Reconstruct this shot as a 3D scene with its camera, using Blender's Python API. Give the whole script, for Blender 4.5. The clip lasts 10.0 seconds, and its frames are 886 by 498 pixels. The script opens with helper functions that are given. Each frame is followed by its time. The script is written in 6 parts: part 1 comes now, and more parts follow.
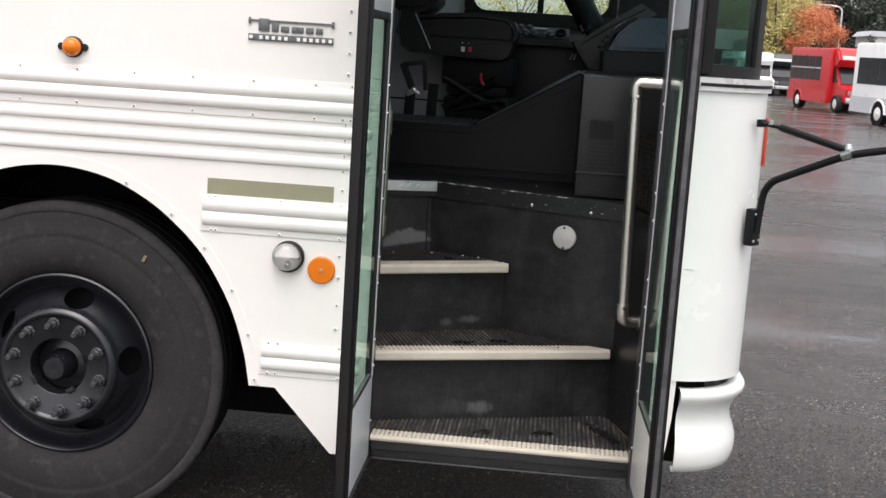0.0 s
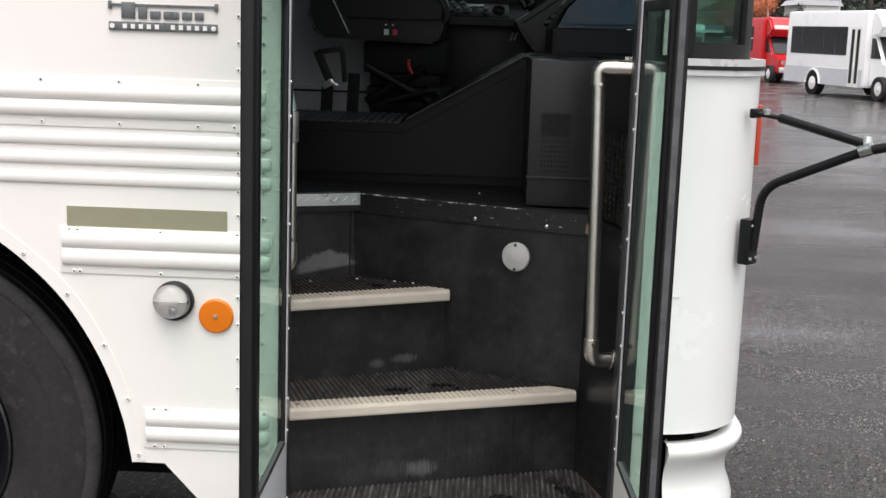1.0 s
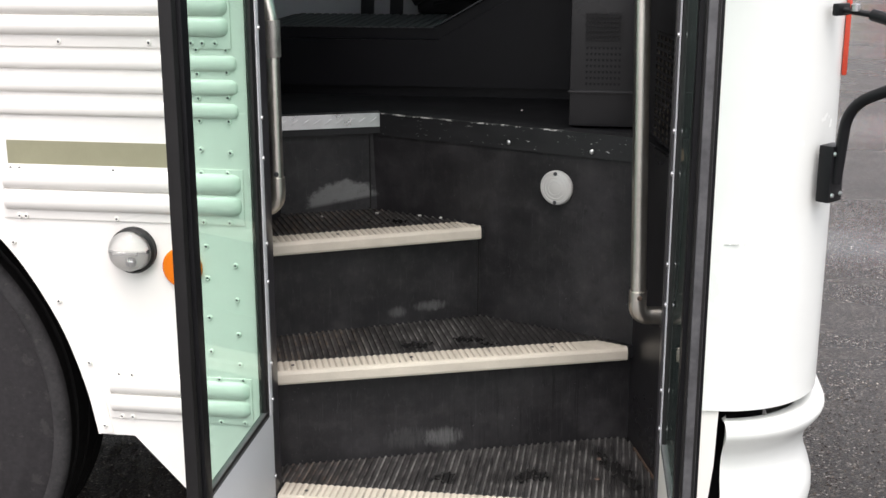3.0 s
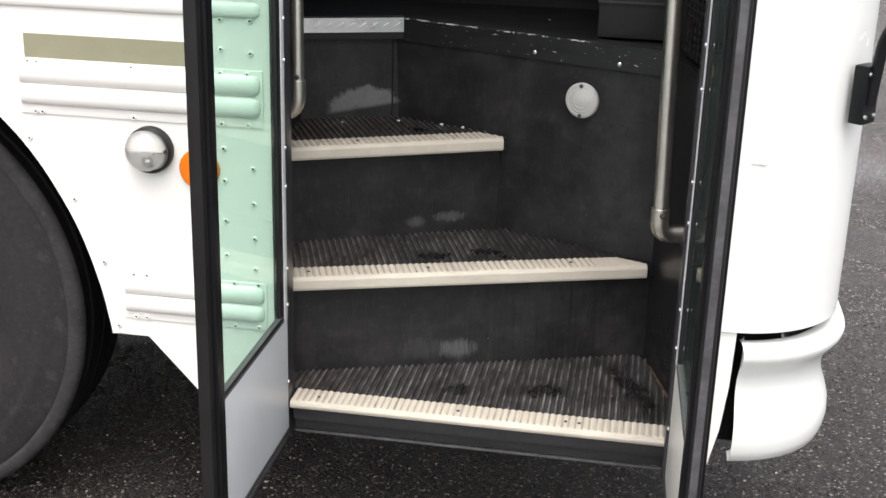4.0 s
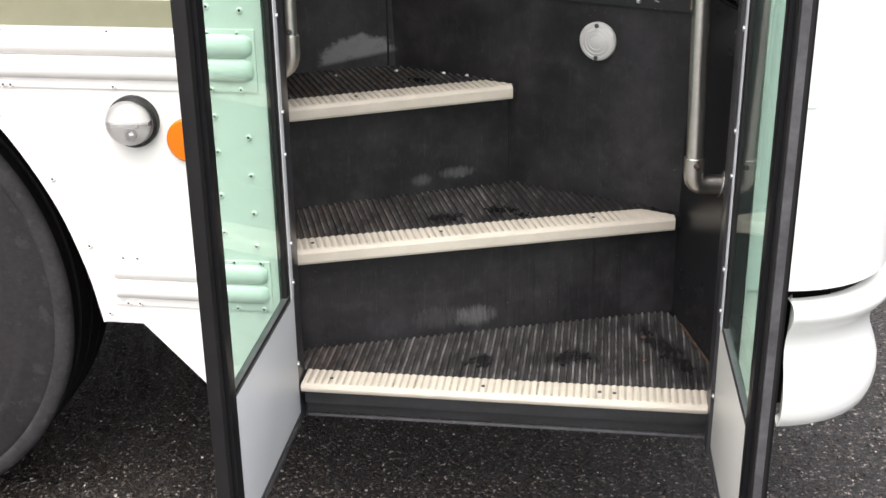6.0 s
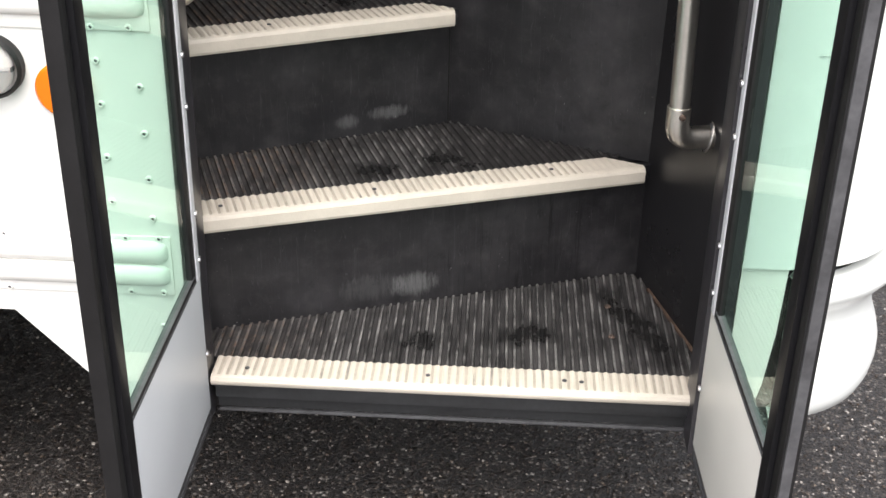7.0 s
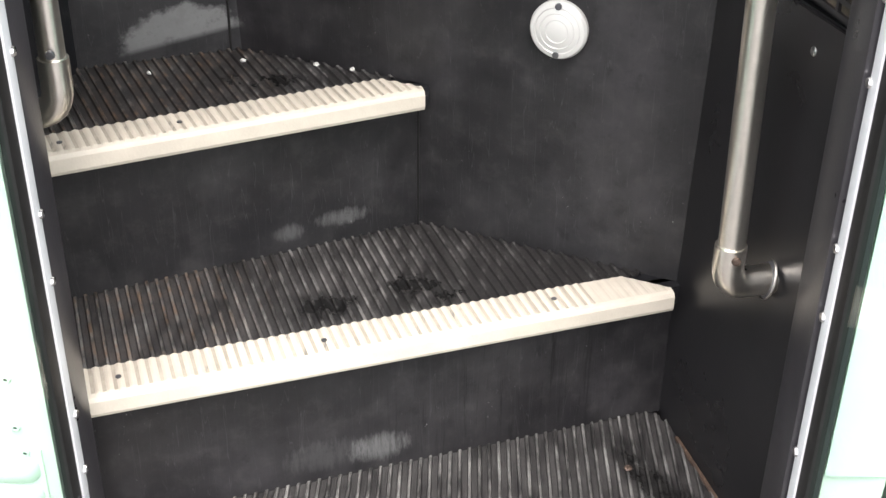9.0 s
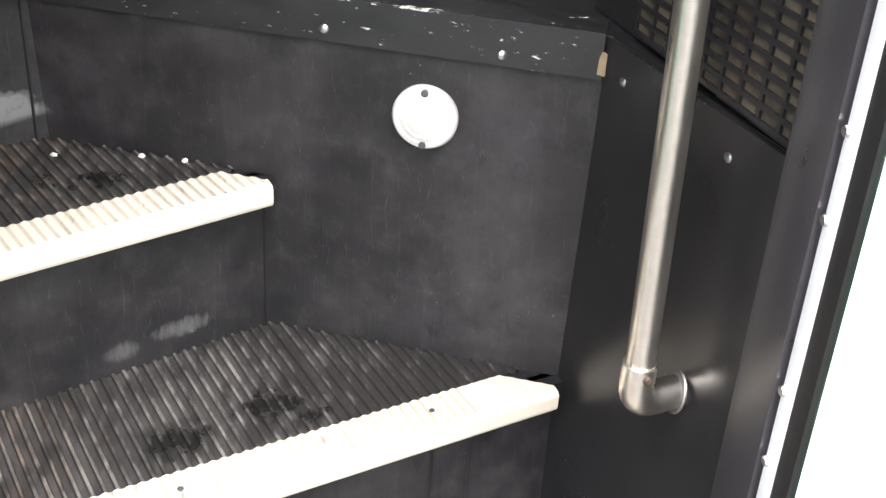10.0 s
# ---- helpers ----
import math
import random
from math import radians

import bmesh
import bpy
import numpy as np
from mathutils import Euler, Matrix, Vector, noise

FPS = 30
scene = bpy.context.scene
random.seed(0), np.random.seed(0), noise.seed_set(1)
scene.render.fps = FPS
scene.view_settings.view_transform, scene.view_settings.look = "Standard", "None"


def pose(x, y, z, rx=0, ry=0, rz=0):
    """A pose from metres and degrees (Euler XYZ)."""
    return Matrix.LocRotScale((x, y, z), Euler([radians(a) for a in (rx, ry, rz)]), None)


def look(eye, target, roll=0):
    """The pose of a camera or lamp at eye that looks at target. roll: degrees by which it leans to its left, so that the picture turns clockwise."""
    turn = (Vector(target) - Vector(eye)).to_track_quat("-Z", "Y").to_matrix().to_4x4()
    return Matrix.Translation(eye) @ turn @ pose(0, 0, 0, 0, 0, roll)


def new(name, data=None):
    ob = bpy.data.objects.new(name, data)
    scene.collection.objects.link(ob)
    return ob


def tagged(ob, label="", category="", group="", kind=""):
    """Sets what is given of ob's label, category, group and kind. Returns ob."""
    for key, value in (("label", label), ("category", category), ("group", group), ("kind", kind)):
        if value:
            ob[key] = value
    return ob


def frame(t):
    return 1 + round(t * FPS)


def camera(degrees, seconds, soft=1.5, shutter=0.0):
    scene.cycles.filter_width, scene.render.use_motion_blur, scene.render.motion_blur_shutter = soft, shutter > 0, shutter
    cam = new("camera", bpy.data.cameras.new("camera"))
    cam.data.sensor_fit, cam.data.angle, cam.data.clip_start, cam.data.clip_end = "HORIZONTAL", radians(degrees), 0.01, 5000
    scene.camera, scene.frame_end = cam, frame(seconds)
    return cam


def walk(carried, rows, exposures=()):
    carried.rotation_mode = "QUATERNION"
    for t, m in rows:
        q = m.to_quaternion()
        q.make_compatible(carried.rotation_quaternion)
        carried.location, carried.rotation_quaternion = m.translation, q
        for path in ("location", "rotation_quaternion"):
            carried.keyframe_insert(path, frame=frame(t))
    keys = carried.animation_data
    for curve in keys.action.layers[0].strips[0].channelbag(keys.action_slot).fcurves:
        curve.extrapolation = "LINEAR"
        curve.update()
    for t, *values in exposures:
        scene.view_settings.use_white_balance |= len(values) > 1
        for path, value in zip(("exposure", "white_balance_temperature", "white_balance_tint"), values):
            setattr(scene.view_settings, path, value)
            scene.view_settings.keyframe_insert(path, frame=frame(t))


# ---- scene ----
cam = camera(39.5, 10.0)
PATH = [
    (0, (0.25, -3.799, 1.617), (0.09, -1.832, 1.29), 3.7),
    (0.3, (0.266, -3.566, 1.598), (0.113, -1.596, 1.285), 2.8),
    (0.5, (0.241, -3.38, 1.593), (0.113, -1.411, 1.267), 4.3),
    (1, (0.221, -3.021, 1.622), (0.16, -1.053, 1.27), 1.9),
    (1.3, (0.29, -2.81, 1.606), (0.24, -0.842, 1.252), 2.5),
    (1.5, (0.352, -2.666, 1.615), (0.236, -0.693, 1.313), 2.6),
    (1.8, (0.408, -2.558, 1.62), (0.188, -0.596, 1.304), 2.0),
    (2, (0.406, -2.511, 1.613), (0.167, -0.56, 1.248), 2.3),
    (2.2, (0.403, -2.483, 1.61), (0.16, -0.537, 1.215), 1.4),
    (2.5, (0.469, -2.453, 1.616), (0.176, -0.527, 1.161), -0.1),
    (3, (0.481, -2.435, 1.613), (0.2, -0.524, 1.093), -0.0),
    (3.2, (0.49, -2.423, 1.611), (0.194, -0.523, 1.061), 0.2),
    (4.3, (0.473, -2.398, 1.598), (0.172, -0.54, 0.922), 1.9),
    (4.5, (0.474, -2.398, 1.599), (0.168, -0.542, 0.918), 1.8),
    (5, (0.491, -2.391, 1.609), (0.2, -0.539, 0.913), -0.0),
    (5.5, (0.475, -2.331, 1.595), (0.199, -0.478, 0.896), -1.7),
    (5.7, (0.431, -2.272, 1.605), (0.148, -0.43, 0.879), -1.5),
    (6.8, (0.218, -1.874, 1.558), (0.124, -0.082, 0.673), 2.6),
    (7, (0.219, -1.752, 1.565), (0.144, 0.015, 0.63), 1.2),
    (7.2, (0.24, -1.608, 1.579), (0.158, 0.14, 0.611), 0.3),
    (7.5, (0.25, -1.461, 1.588), (0.148, 0.248, 0.555), -0.0),
    (8, (0.256, -1.368, 1.587), (0.149, 0.32, 0.519), -0.5),
    (8.3, (0.254, -1.342, 1.572), (0.154, 0.399, 0.593), -2.6),
    (8.5, (0.253, -1.305, 1.579), (0.166, 0.438, 0.602), -1.9),
    (8.8, (0.222, -1.211, 1.572), (0.149, 0.528, 0.588), -1.2),
    (9, (0.186, -1.127, 1.581), (0.164, 0.6, 0.573), 0.8),
    (9.2, (0.144, -1.048, 1.617), (0.212, 0.67, 0.595), -0.4),
    (9.5, (0.091, -0.975, 1.619), (0.314, 0.739, 0.613), 1.1),
    (9.7, (0.061, -0.942, 1.62), (0.358, 0.767, 0.623), 3.1),
    (10, (0.073, -0.867, 1.632), (0.414, 0.816, 0.607), 3.7),
]
EXPOSURES = [(t, stops, 6600, 14) for t, stops in ((0.0, 1.12), (0.5, 1.06), (1.0, 1.06), (1.5, 1.22), (2.0, 1.33), (2.5, 1.37), (4.5, 1.52), (5.5, 1.60), (7.0, 1.84), (8.0, 2.08), (9.0, 2.5), (10.0, 3.02))]
walk(cam, [(t, look(eye, target, roll)) for t, eye, target, roll in PATH], EXPOSURES)

# ---- light: overcast daylight ----
world = bpy.data.worlds.new("sky")
scene.world = world
world.use_nodes = True
wn, wl = world.node_tree.nodes, world.node_tree.links
SUN_ELEV, SUN_ROT = radians(70), radians(174)
sky = wn.new("ShaderNodeTexSky")
sky.sky_type, sky.sun_disc = "NISHITA", False
sky.sun_elevation, sky.sun_rotation = SUN_ELEV, SUN_ROT
sky.air_density, sky.dust_density = 1.0, 3.0
grey = wn.new("ShaderNodeHueSaturation")
grey.inputs["Saturation"].default_value = 0.22
wl.new(sky.outputs[0], grey.inputs["Color"])
wl.new(grey.outputs[0], wn["Background"].inputs["Color"])
wn["Background"].inputs["Strength"].default_value = 0.15
sun = new("sun", bpy.data.lights.new("sun", "SUN"))
sun.data.energy, sun.data.angle, sun.data.color = 0.95, radians(60), (1.0, 0.97, 0.93)
sun.matrix_world = look((0.3, -2.4, 6.5), (0, 0, 0))


# ---- materials ----
def nodes_of(name):
    m = bpy.data.materials.new(name)
    m.use_nodes = True
    return m, m.node_tree.nodes, m.node_tree.links, m.node_tree.nodes["Principled BSDF"]


def noise_node(n, l, scale, detail=4.0, rough=0.6, stretch=(1, 1, 1), coord="Object"):
    tc = n.new("ShaderNodeTexCoord")
    mp = n.new("ShaderNodeMapping")
    mp.inputs["Scale"].default_value = stretch
    l.new(tc.outputs[coord], mp.inputs["Vector"])
    t = n.new("ShaderNodeTexNoise")
    t.inputs["Scale"].default_value, t.inputs["Detail"].default_value, t.inputs["Roughness"].default_value = scale, detail, rough
    l.new(mp.outputs[0], t.inputs["Vector"])
    return t


def ramp(n, l, src, stops):
    r = n.new("ShaderNodeValToRGB")
    while len(r.color_ramp.elements) < len(stops):
        r.color_ramp.elements.new(0.5)
    for e, (p, c) in zip(r.color_ramp.elements, stops):
        e.position = p
        e.color = (*c, 1) if isinstance(c, tuple) else (c, c, c, 1)
    l.new(src, r.inputs[0])
    return r


def mix(n, l, fac, a, b, mode="MIX"):
    m = n.new("ShaderNodeMix")
    m.data_type, m.blend_type = "RGBA", mode
    for key, v in ((0, fac), (6, a), (7, b)):
        if isinstance(v, (int, float)):
            m.inputs[key].default_value = v
        elif isinstance(v, tuple):
            m.inputs[key].default_value = (*v, 1)
        else:
            l.new(v, m.inputs[key])
    return m.outputs[2]


def surf(name, col, rough=0.5, metal=0.0, var=0.12, scale=6.0, fine=90.0, bump=0.08, bscale=300.0, worn=None, worn_at=0.68, stretch=(1, 1, 1), spec=0.5):
    """A plain material with stains at a large scale, grain at a small one and fine relief; worn: a second colour in patches."""
    m, n, l, p = nodes_of(name)
    big = noise_node(n, l, scale, 5, 0.6, stretch)
    small = noise_node(n, l, fine, 3, 0.6)
    dark = tuple(c * (1 - var) for c in col)
    light = tuple(min(1, c * (1 + var)) for c in col)
    c = ramp(n, l, big.outputs[0], [(0.3, dark), (0.7, light)]).outputs[0]
    c = mix(n, l, 0.35 * min(1, var * 5), c, ramp(n, l, small.outputs[0], [(0.3, dark), (0.7, light)]).outputs[0])
    if worn:
        patch = noise_node(n, l, scale * 3.1, 8, 0.7, stretch)
        c = mix(n, l, ramp(n, l, patch.outputs[0], [(worn_at, 0.0), (worn_at + 0.06, 1.0)]).outputs[0], c, worn)
    l.new(c, p.inputs["Base Color"])
    l.new(ramp(n, l, big.outputs[0], [(0.25, max(0.02, rough * 0.8)), (0.75, min(1, rough * 1.2))]).outputs[0], p.inputs["Roughness"])
    p.inputs["Metallic"].default_value, p.inputs["Specular IOR Level"].default_value = metal, spec
    if bump:
        b = n.new("ShaderNodeBump")
        b.inputs["Strength"].default_value, b.inputs["Distance"].default_value = bump, 0.002
        t = noise_node(n, l, bscale, 2, 0.5)
        l.new(t.outputs[0], b.inputs["Height"])
        l.new(b.outputs[0], p.inputs["Normal"])
    return m


def glass_mat(name, tint, rough=0.0):
    m, n, l, p = nodes_of(name)
    n.remove(p)
    tr, gl, fr, mx = n.new("ShaderNodeBsdfTransparent"), n.new("ShaderNodeBsdfGlossy"), n.new("ShaderNodeLayerWeight"), n.new("ShaderNodeMixShader")
    tr.inputs[0].default_value = (*tint, 1)
    gl.inputs["Roughness"].default_value = rough
    fr.inputs["Blend"].default_value = 0.5
    po, ma = n.new("ShaderNodeMath"), n.new("ShaderNodeMath")
    po.operation, ma.operation = "POWER", "MULTIPLY_ADD"
    po.inputs[1].default_value = 5.0
    ma.inputs[1].default_value, ma.inputs[2].default_value = 0.70, 0.03
    l.new(fr.outputs["Facing"], po.inputs[0])
    l.new(po.outputs[0], ma.inputs[0])
    l.new(ma.outputs[0], mx.inputs[0])
    l.new(tr.outputs[0], mx.inputs[1])
    l.new(gl.outputs[0], mx.inputs[2])
    l.new(mx.outputs[0], n["Material Output"].inputs["Surface"])
    return m


def lens_mat(name, col, trans=0.5, rough=0.15):
    m, n, l, p = nodes_of(name)
    p.inputs["Base Color"].default_value = (*col, 1)
    p.inputs["Roughness"].default_value = rough
    p.inputs["Transmission Weight"].default_value = trans
    p.inputs["IOR"].default_value = 1.45
    return m


WHITE = surf("white_body_paint", (0.82, 0.79, 0.745), 0.32, var=0.03, scale=2.5, fine=40, bump=0.03, bscale=60)
WHITE_NEW = surf("white_fibreglass", (0.775, 0.79, 0.755), 0.25, var=0.03, scale=3, bump=0.02, bscale=40, worn=(0.3, 0.29, 0.27), worn_at=0.82)
OLIVE = surf("olive_reflective_strip", (0.27, 0.26, 0.17), 0.45, var=0.06, scale=20)
BLACK_STEP = surf("black_step_panel", (0.0125, 0.0125, 0.0145), 0.5, var=0.35, scale=5, fine=60, bump=0.1, bscale=220, worn=(0.035, 0.035, 0.036), worn_at=0.56, spec=0.28)
BLACK_SHEEN = surf("semi_gloss_black_panel", (0.0155, 0.0149, 0.0158), 0.30, var=0.25, scale=4, fine=30, bump=0.04, bscale=120, spec=0.4)
# wet foot marks on the treads: x, y, z, half length, half width
WET = [(0.002, 0.388, 0.60, 0.062, 0.044), (0.118, 0.452, 0.60, 0.060, 0.042), (0.175, 0.425, 0.60, 0.030, 0.022), (-0.091, 0.635, 0.85, 0.060, 0.030), (-0.165, 0.635, 0.85, 0.022, 0.03), (0.30, 0.22, 0.35, 0.060, 0.050), (0.10, 0.18, 0.35, 0.045, 0.040), (0.505, 0.27, 0.35, 0.045, 0.20)]


def tread_rubber(name, base, worn, lo, hi, rough, dust=0.0):
    """Ribbed rubber: worn pale in patches, brown dust towards the door post, dark where wet feet stood."""
    m, n, l, p = nodes_of(name)
    tc = n.new("ShaderNodeTexCoord")
    sp = n.new("ShaderNodeSeparateXYZ")
    l.new(tc.outputs["Object"], sp.inputs[0])

    def calc(op, a, b):
        q = n.new("ShaderNodeMath")
        q.operation = op
        for i, v in enumerate((a, b)):
            if isinstance(v, (int, float)):
                q.inputs[i].default_value = v
            else:
                l.new(v, q.inputs[i])
        return q.outputs[0]

    big = noise_node(n, l, 7, 5, 0.65)
    mid = noise_node(n, l, 34, 6, 0.7)
    fine = noise_node(n, l, 190, 4, 0.7)
    each = noise_node(n, l, 1, 3, 0.6, (75, 14, 1))
    amount = calc("ADD", calc("MULTIPLY", big.outputs[0], 0.25), calc("MULTIPLY", mid.outputs[0], 0.30))
    amount = calc("ADD", amount, calc("MULTIPLY", each.outputs[0], 0.45))
    # the rubber is less pale higher up, and fades towards the middle step's narrow end
    calm = calc("MULTIPLY", calc("MINIMUM", calc("MAXIMUM", calc("MULTIPLY", calc("SUBTRACT", sp.outputs[0], 0.08), 0.5), 0.0), 0.09), calc("GREATER_THAN", sp.outputs[2], 0.5))
    calm = calc("ADD", calm, calc("MULTIPLY", calc("GREATER_THAN", sp.outputs[2], 0.8), 0.030))
    amount = calc("SUBTRACT", amount, calm)
    c = mix(n, l, ramp(n, l, amount, [(lo, 0.0), (hi, 1.0)]).outputs[0], base, worn)
    c = mix(n, l, ramp(n, l, fine.outputs[0], [(0.60, 0.0), (0.72, 0.6)]).outputs[0], c, tuple(q * 0.5 for q in base))
    left = calc("SUBTRACT", -0.06, sp.outputs[0])
    left = ramp(n, l, calc("MULTIPLY", left, 6.0), [(0.0, 0.0), (1.0, 1.0)]).outputs[0]
    c = mix(n, l, calc("MULTIPLY", left, ramp(n, l, mid.outputs[0], [(0.47, 0.0), (0.62, dust)]).outputs[0]), c, (0.115, 0.070, 0.042))
    wet = None
    for x, y, z, a, b in WET:
        dx = calc("SUBTRACT", sp.outputs[0], x)
        dy = calc("SUBTRACT", sp.outputs[1], y)
        u = calc("DIVIDE", calc("ADD", calc("MULTIPLY", dx, 0.9), calc("MULTIPLY", dy, 0.43)), a)
        v = calc("DIVIDE", calc("SUBTRACT", calc("MULTIPLY", dy, 0.9), calc("MULTIPLY", dx, 0.43)), b)
        w = calc("DIVIDE", calc("SUBTRACT", sp.outputs[2], z), 0.05)
        d = calc("ADD", calc("ADD", calc("MULTIPLY", u, u), calc("MULTIPLY", v, v)), calc("MULTIPLY", w, w))
        d = calc("ADD", d, calc("MULTIPLY", calc("SUBTRACT", mid.outputs[0], 0.5), 3.6 if b < 0.1 else 1.4))
        f = ramp(n, l, d, [(0.1, 1.0), (1.25, 0.0)]).outputs[0]
        wet = f if wet is None else calc("MAXIMUM", wet, f)
    c = mix(n, l, calc("MULTIPLY", wet, 0.75), c, (0.006, 0.006, 0.006))
    l.new(c, p.inputs["Base Color"])
    l.new(ramp(n, l, wet, [(0.0, rough), (1.0, 0.22)]).outputs[0], p.inputs["Roughness"])
    p.inputs["Specular IOR Level"].default_value = 0.25
    b = n.new("ShaderNodeBump")
    b.inputs["Strength"].default_value, b.inputs["Distance"].default_value = 0.3, 0.002
    l.new(fine.outputs[0], b.inputs["Height"])
    l.new(b.outputs[0], p.inputs["Normal"])
    return m


RUBBER_MAT = tread_rubber("ribbed_black_rubber", (0.021, 0.0198, 0.0198), (0.050, 0.047, 0.046), 0.42, 0.58, 0.5, 0.12)
RIB_TOP = tread_rubber("worn_rib_tops", (0.024, 0.0225, 0.022), (0.175, 0.167, 0.160), 0.44, 0.60, 0.5, 0.85)
NOSING = surf("cream_rubber_nosing", (0.53, 0.478, 0.40), 0.6, var=0.10, scale=14, fine=160, bump=0.15, bscale=300, worn=(0.35, 0.31, 0.26), worn_at=0.70)
# dirt in the grooves, their shading put into the same darker colour
NOSING_GROOVE = surf("dirty_shaded_nosing_groove", (0.36, 0.32, 0.262), 0.7, var=0.30, scale=20, worn=(0.20, 0.18, 0.155), worn_at=0.58, stretch=(1.2, 0.12, 1))
BLACK_RUBBER = surf("black_rubber_seal", (0.012, 0.0115, 0.0115), 0.55, var=0.2, scale=12, spec=0.28)
POD = surf("charcoal_pod_plastic", (0.036, 0.033, 0.033), 0.5, var=0.15, scale=8, bump=0.15, bscale=500)
BLACK_PAINT = surf("black_paint", (0.008, 0.008, 0.009), 0.4, var=0.2, scale=10, spec=0.22)
VINYL = surf("black_vinyl", (0.010, 0.0097, 0.0108), 0.38, var=0.3, scale=5, bump=0.2, bscale=500, spec=0.2)
COVER_VINYL = surf("blue_black_cover_vinyl", (0.0050, 0.0047, 0.0062), 0.42, var=0.3, scale=5, bump=0.2, bscale=500, spec=0.2)
COWL = surf("blue_black_dash_plastic", (0.026, 0.046, 0.072), 0.30, var=0.12, scale=6, bump=0.12, bscale=500)
FLOOR_RUBBER = surf("black_floor_rubber", (0.012, 0.012, 0.013), 0.45, var=0.3, scale=6, worn=(0.25, 0.25, 0.25), worn_at=0.84, spec=0.28)
GREY_WALL = surf("grey_interior_panel", (0.64, 0.655, 0.69), 0.5, var=0.08, scale=3)
GREY_PANEL = surf("light_grey_door_panel", (0.55, 0.56, 0.58), 0.4, var=0.05, scale=4, worn=(0.25, 0.25, 0.26), worn_at=0.8)
ALU = surf("aluminium_trim", (0.62, 0.62, 0.62), 0.3, 1.0, var=0.08, scale=25)
STEEL = surf("brushed_stainless_steel", (0.84, 0.80, 0.725), 0.33, 1.0, var=0.15, scale=30, stretch=(1, 1, 0.1), worn=(0.56, 0.50, 0.41), worn_at=0.68)
DULL_STEEL = surf("dull_grey_steel", (0.42, 0.40, 0.37), 0.48, 1.0, var=0.2, scale=30)
DARK_STEEL = surf("dull_dark_metal", (0.10, 0.10, 0.105), 0.5, 0.6, var=0.25, scale=15)
STRIP = surf("weathered_grey_metal", (0.085, 0.085, 0.088), 0.5, 0.2, var=0.4, scale=20)
SILL = surf("grey_rubber_threshold", (0.024, 0.025, 0.026), 0.5, var=0.45, scale=12, worn=(0.085, 0.085, 0.085), worn_at=0.66, stretch=(0.3, 1, 2))
TYRE = surf("tyre_rubber", (0.0225, 0.0205, 0.0215), 0.82, var=0.45, scale=7, fine=80, bump=0.12, bscale=250, worn=(0.036, 0.034, 0.0335), worn_at=0.56, spec=0.28)
SHOULDER = surf("scuffed_tyre_shoulder", (0.034, 0.0325, 0.033), 0.85, var=0.5, scale=16, fine=90, bump=0.15, bscale=220, worn=(0.052, 0.050, 0.047), worn_at=0.58, spec=0.25)
# tread colour carries the shade under the wheel arch
TREAD = surf("shaded_tread_rubber", (0.008, 0.0075, 0.0075), 0.7, var=0.4, scale=20, fine=90, bump=0.2, bscale=200, spec=0.2)
RIM = surf("black_wheel_paint", (0.0105, 0.0112, 0.0138), 0.30, var=0.3, scale=8, fine=60, bump=0.05, bscale=160, spec=0.62)
NUT = surf("worn_wheel_nut", (0.050, 0.050, 0.053), 0.42, 0.3, var=0.4, scale=60)
UNDER = surf("dark_underbody", (0.005, 0.005, 0.005), 0.8, var=0.3, scale=5, spec=0.28)
RUST = surf("rusty_screw", (0.085, 0.058, 0.045), 0.6, 0.3, var=0.7, scale=160)
AMBER = lens_mat("amber_lens", (0.9, 0.22, 0.01), 0.25, 0.2)
RED_LENS = lens_mat("red_lens", (0.62, 0.07, 0.035), 0.2, 0.25)
CLEAR = lens_mat("clear_ribbed_lens", (0.95, 0.94, 0.92), 0.85, 0.05)
FROSTED = lens_mat("pale_ringed_lens", (0.74, 0.73, 0.70), 0.35, 0.2)
LOGO = surf("dark_chrome_badge", (0.14, 0.15, 0.15), 0.3, 0.5, var=0.2, scale=60)
RED_PLASTIC = surf("red_plastic", (0.5, 0.02, 0.03), 0.4, var=0.05)
DOOR_GLASS = glass_mat("green_tinted_glass", (0.79, 0.94, 0.87))
WIND_GLASS = glass_mat("green_window_glass", (0.84, 0.93, 0.90))
DARK_GLASS = glass_mat("dark_green_windscreen_glass", (0.60, 0.78, 0.74))
CREAM_PANEL = surf("cream_door_panel", (0.72, 0.69, 0.635), 0.4, var=0.05, scale=4, worn=(0.3, 0.28, 0.25), worn_at=0.8)
STILE = surf("pale_grey_stile_paint", (0.66, 0.66, 0.68), 0.4, var=0.1, scale=12, worn=(0.3, 0.3, 0.3), worn_at=0.72)
SILVER = surf("silver_grey_moulding", (0.62, 0.62, 0.61), 0.3, 0.25, var=0.1, scale=20)
GLOSS_POST = surf("worn_glossy_black_paint", (0.030, 0.0285, 0.032), 0.32, var=0.3, scale=8, spec=0.8)
MATT_BLACK = surf("matt_black_seat_frame", (0.006, 0.006, 0.007), 0.6, var=0.2, scale=8, spec=0.2)
DUSTY_MAT = surf("dusty_black_mat", (0.066, 0.065, 0.067), 0.6, var=0.4, scale=7, fine=80, spec=0.25)


# ---- mesh helpers ----
def bm_new():
    return bmesh.new()


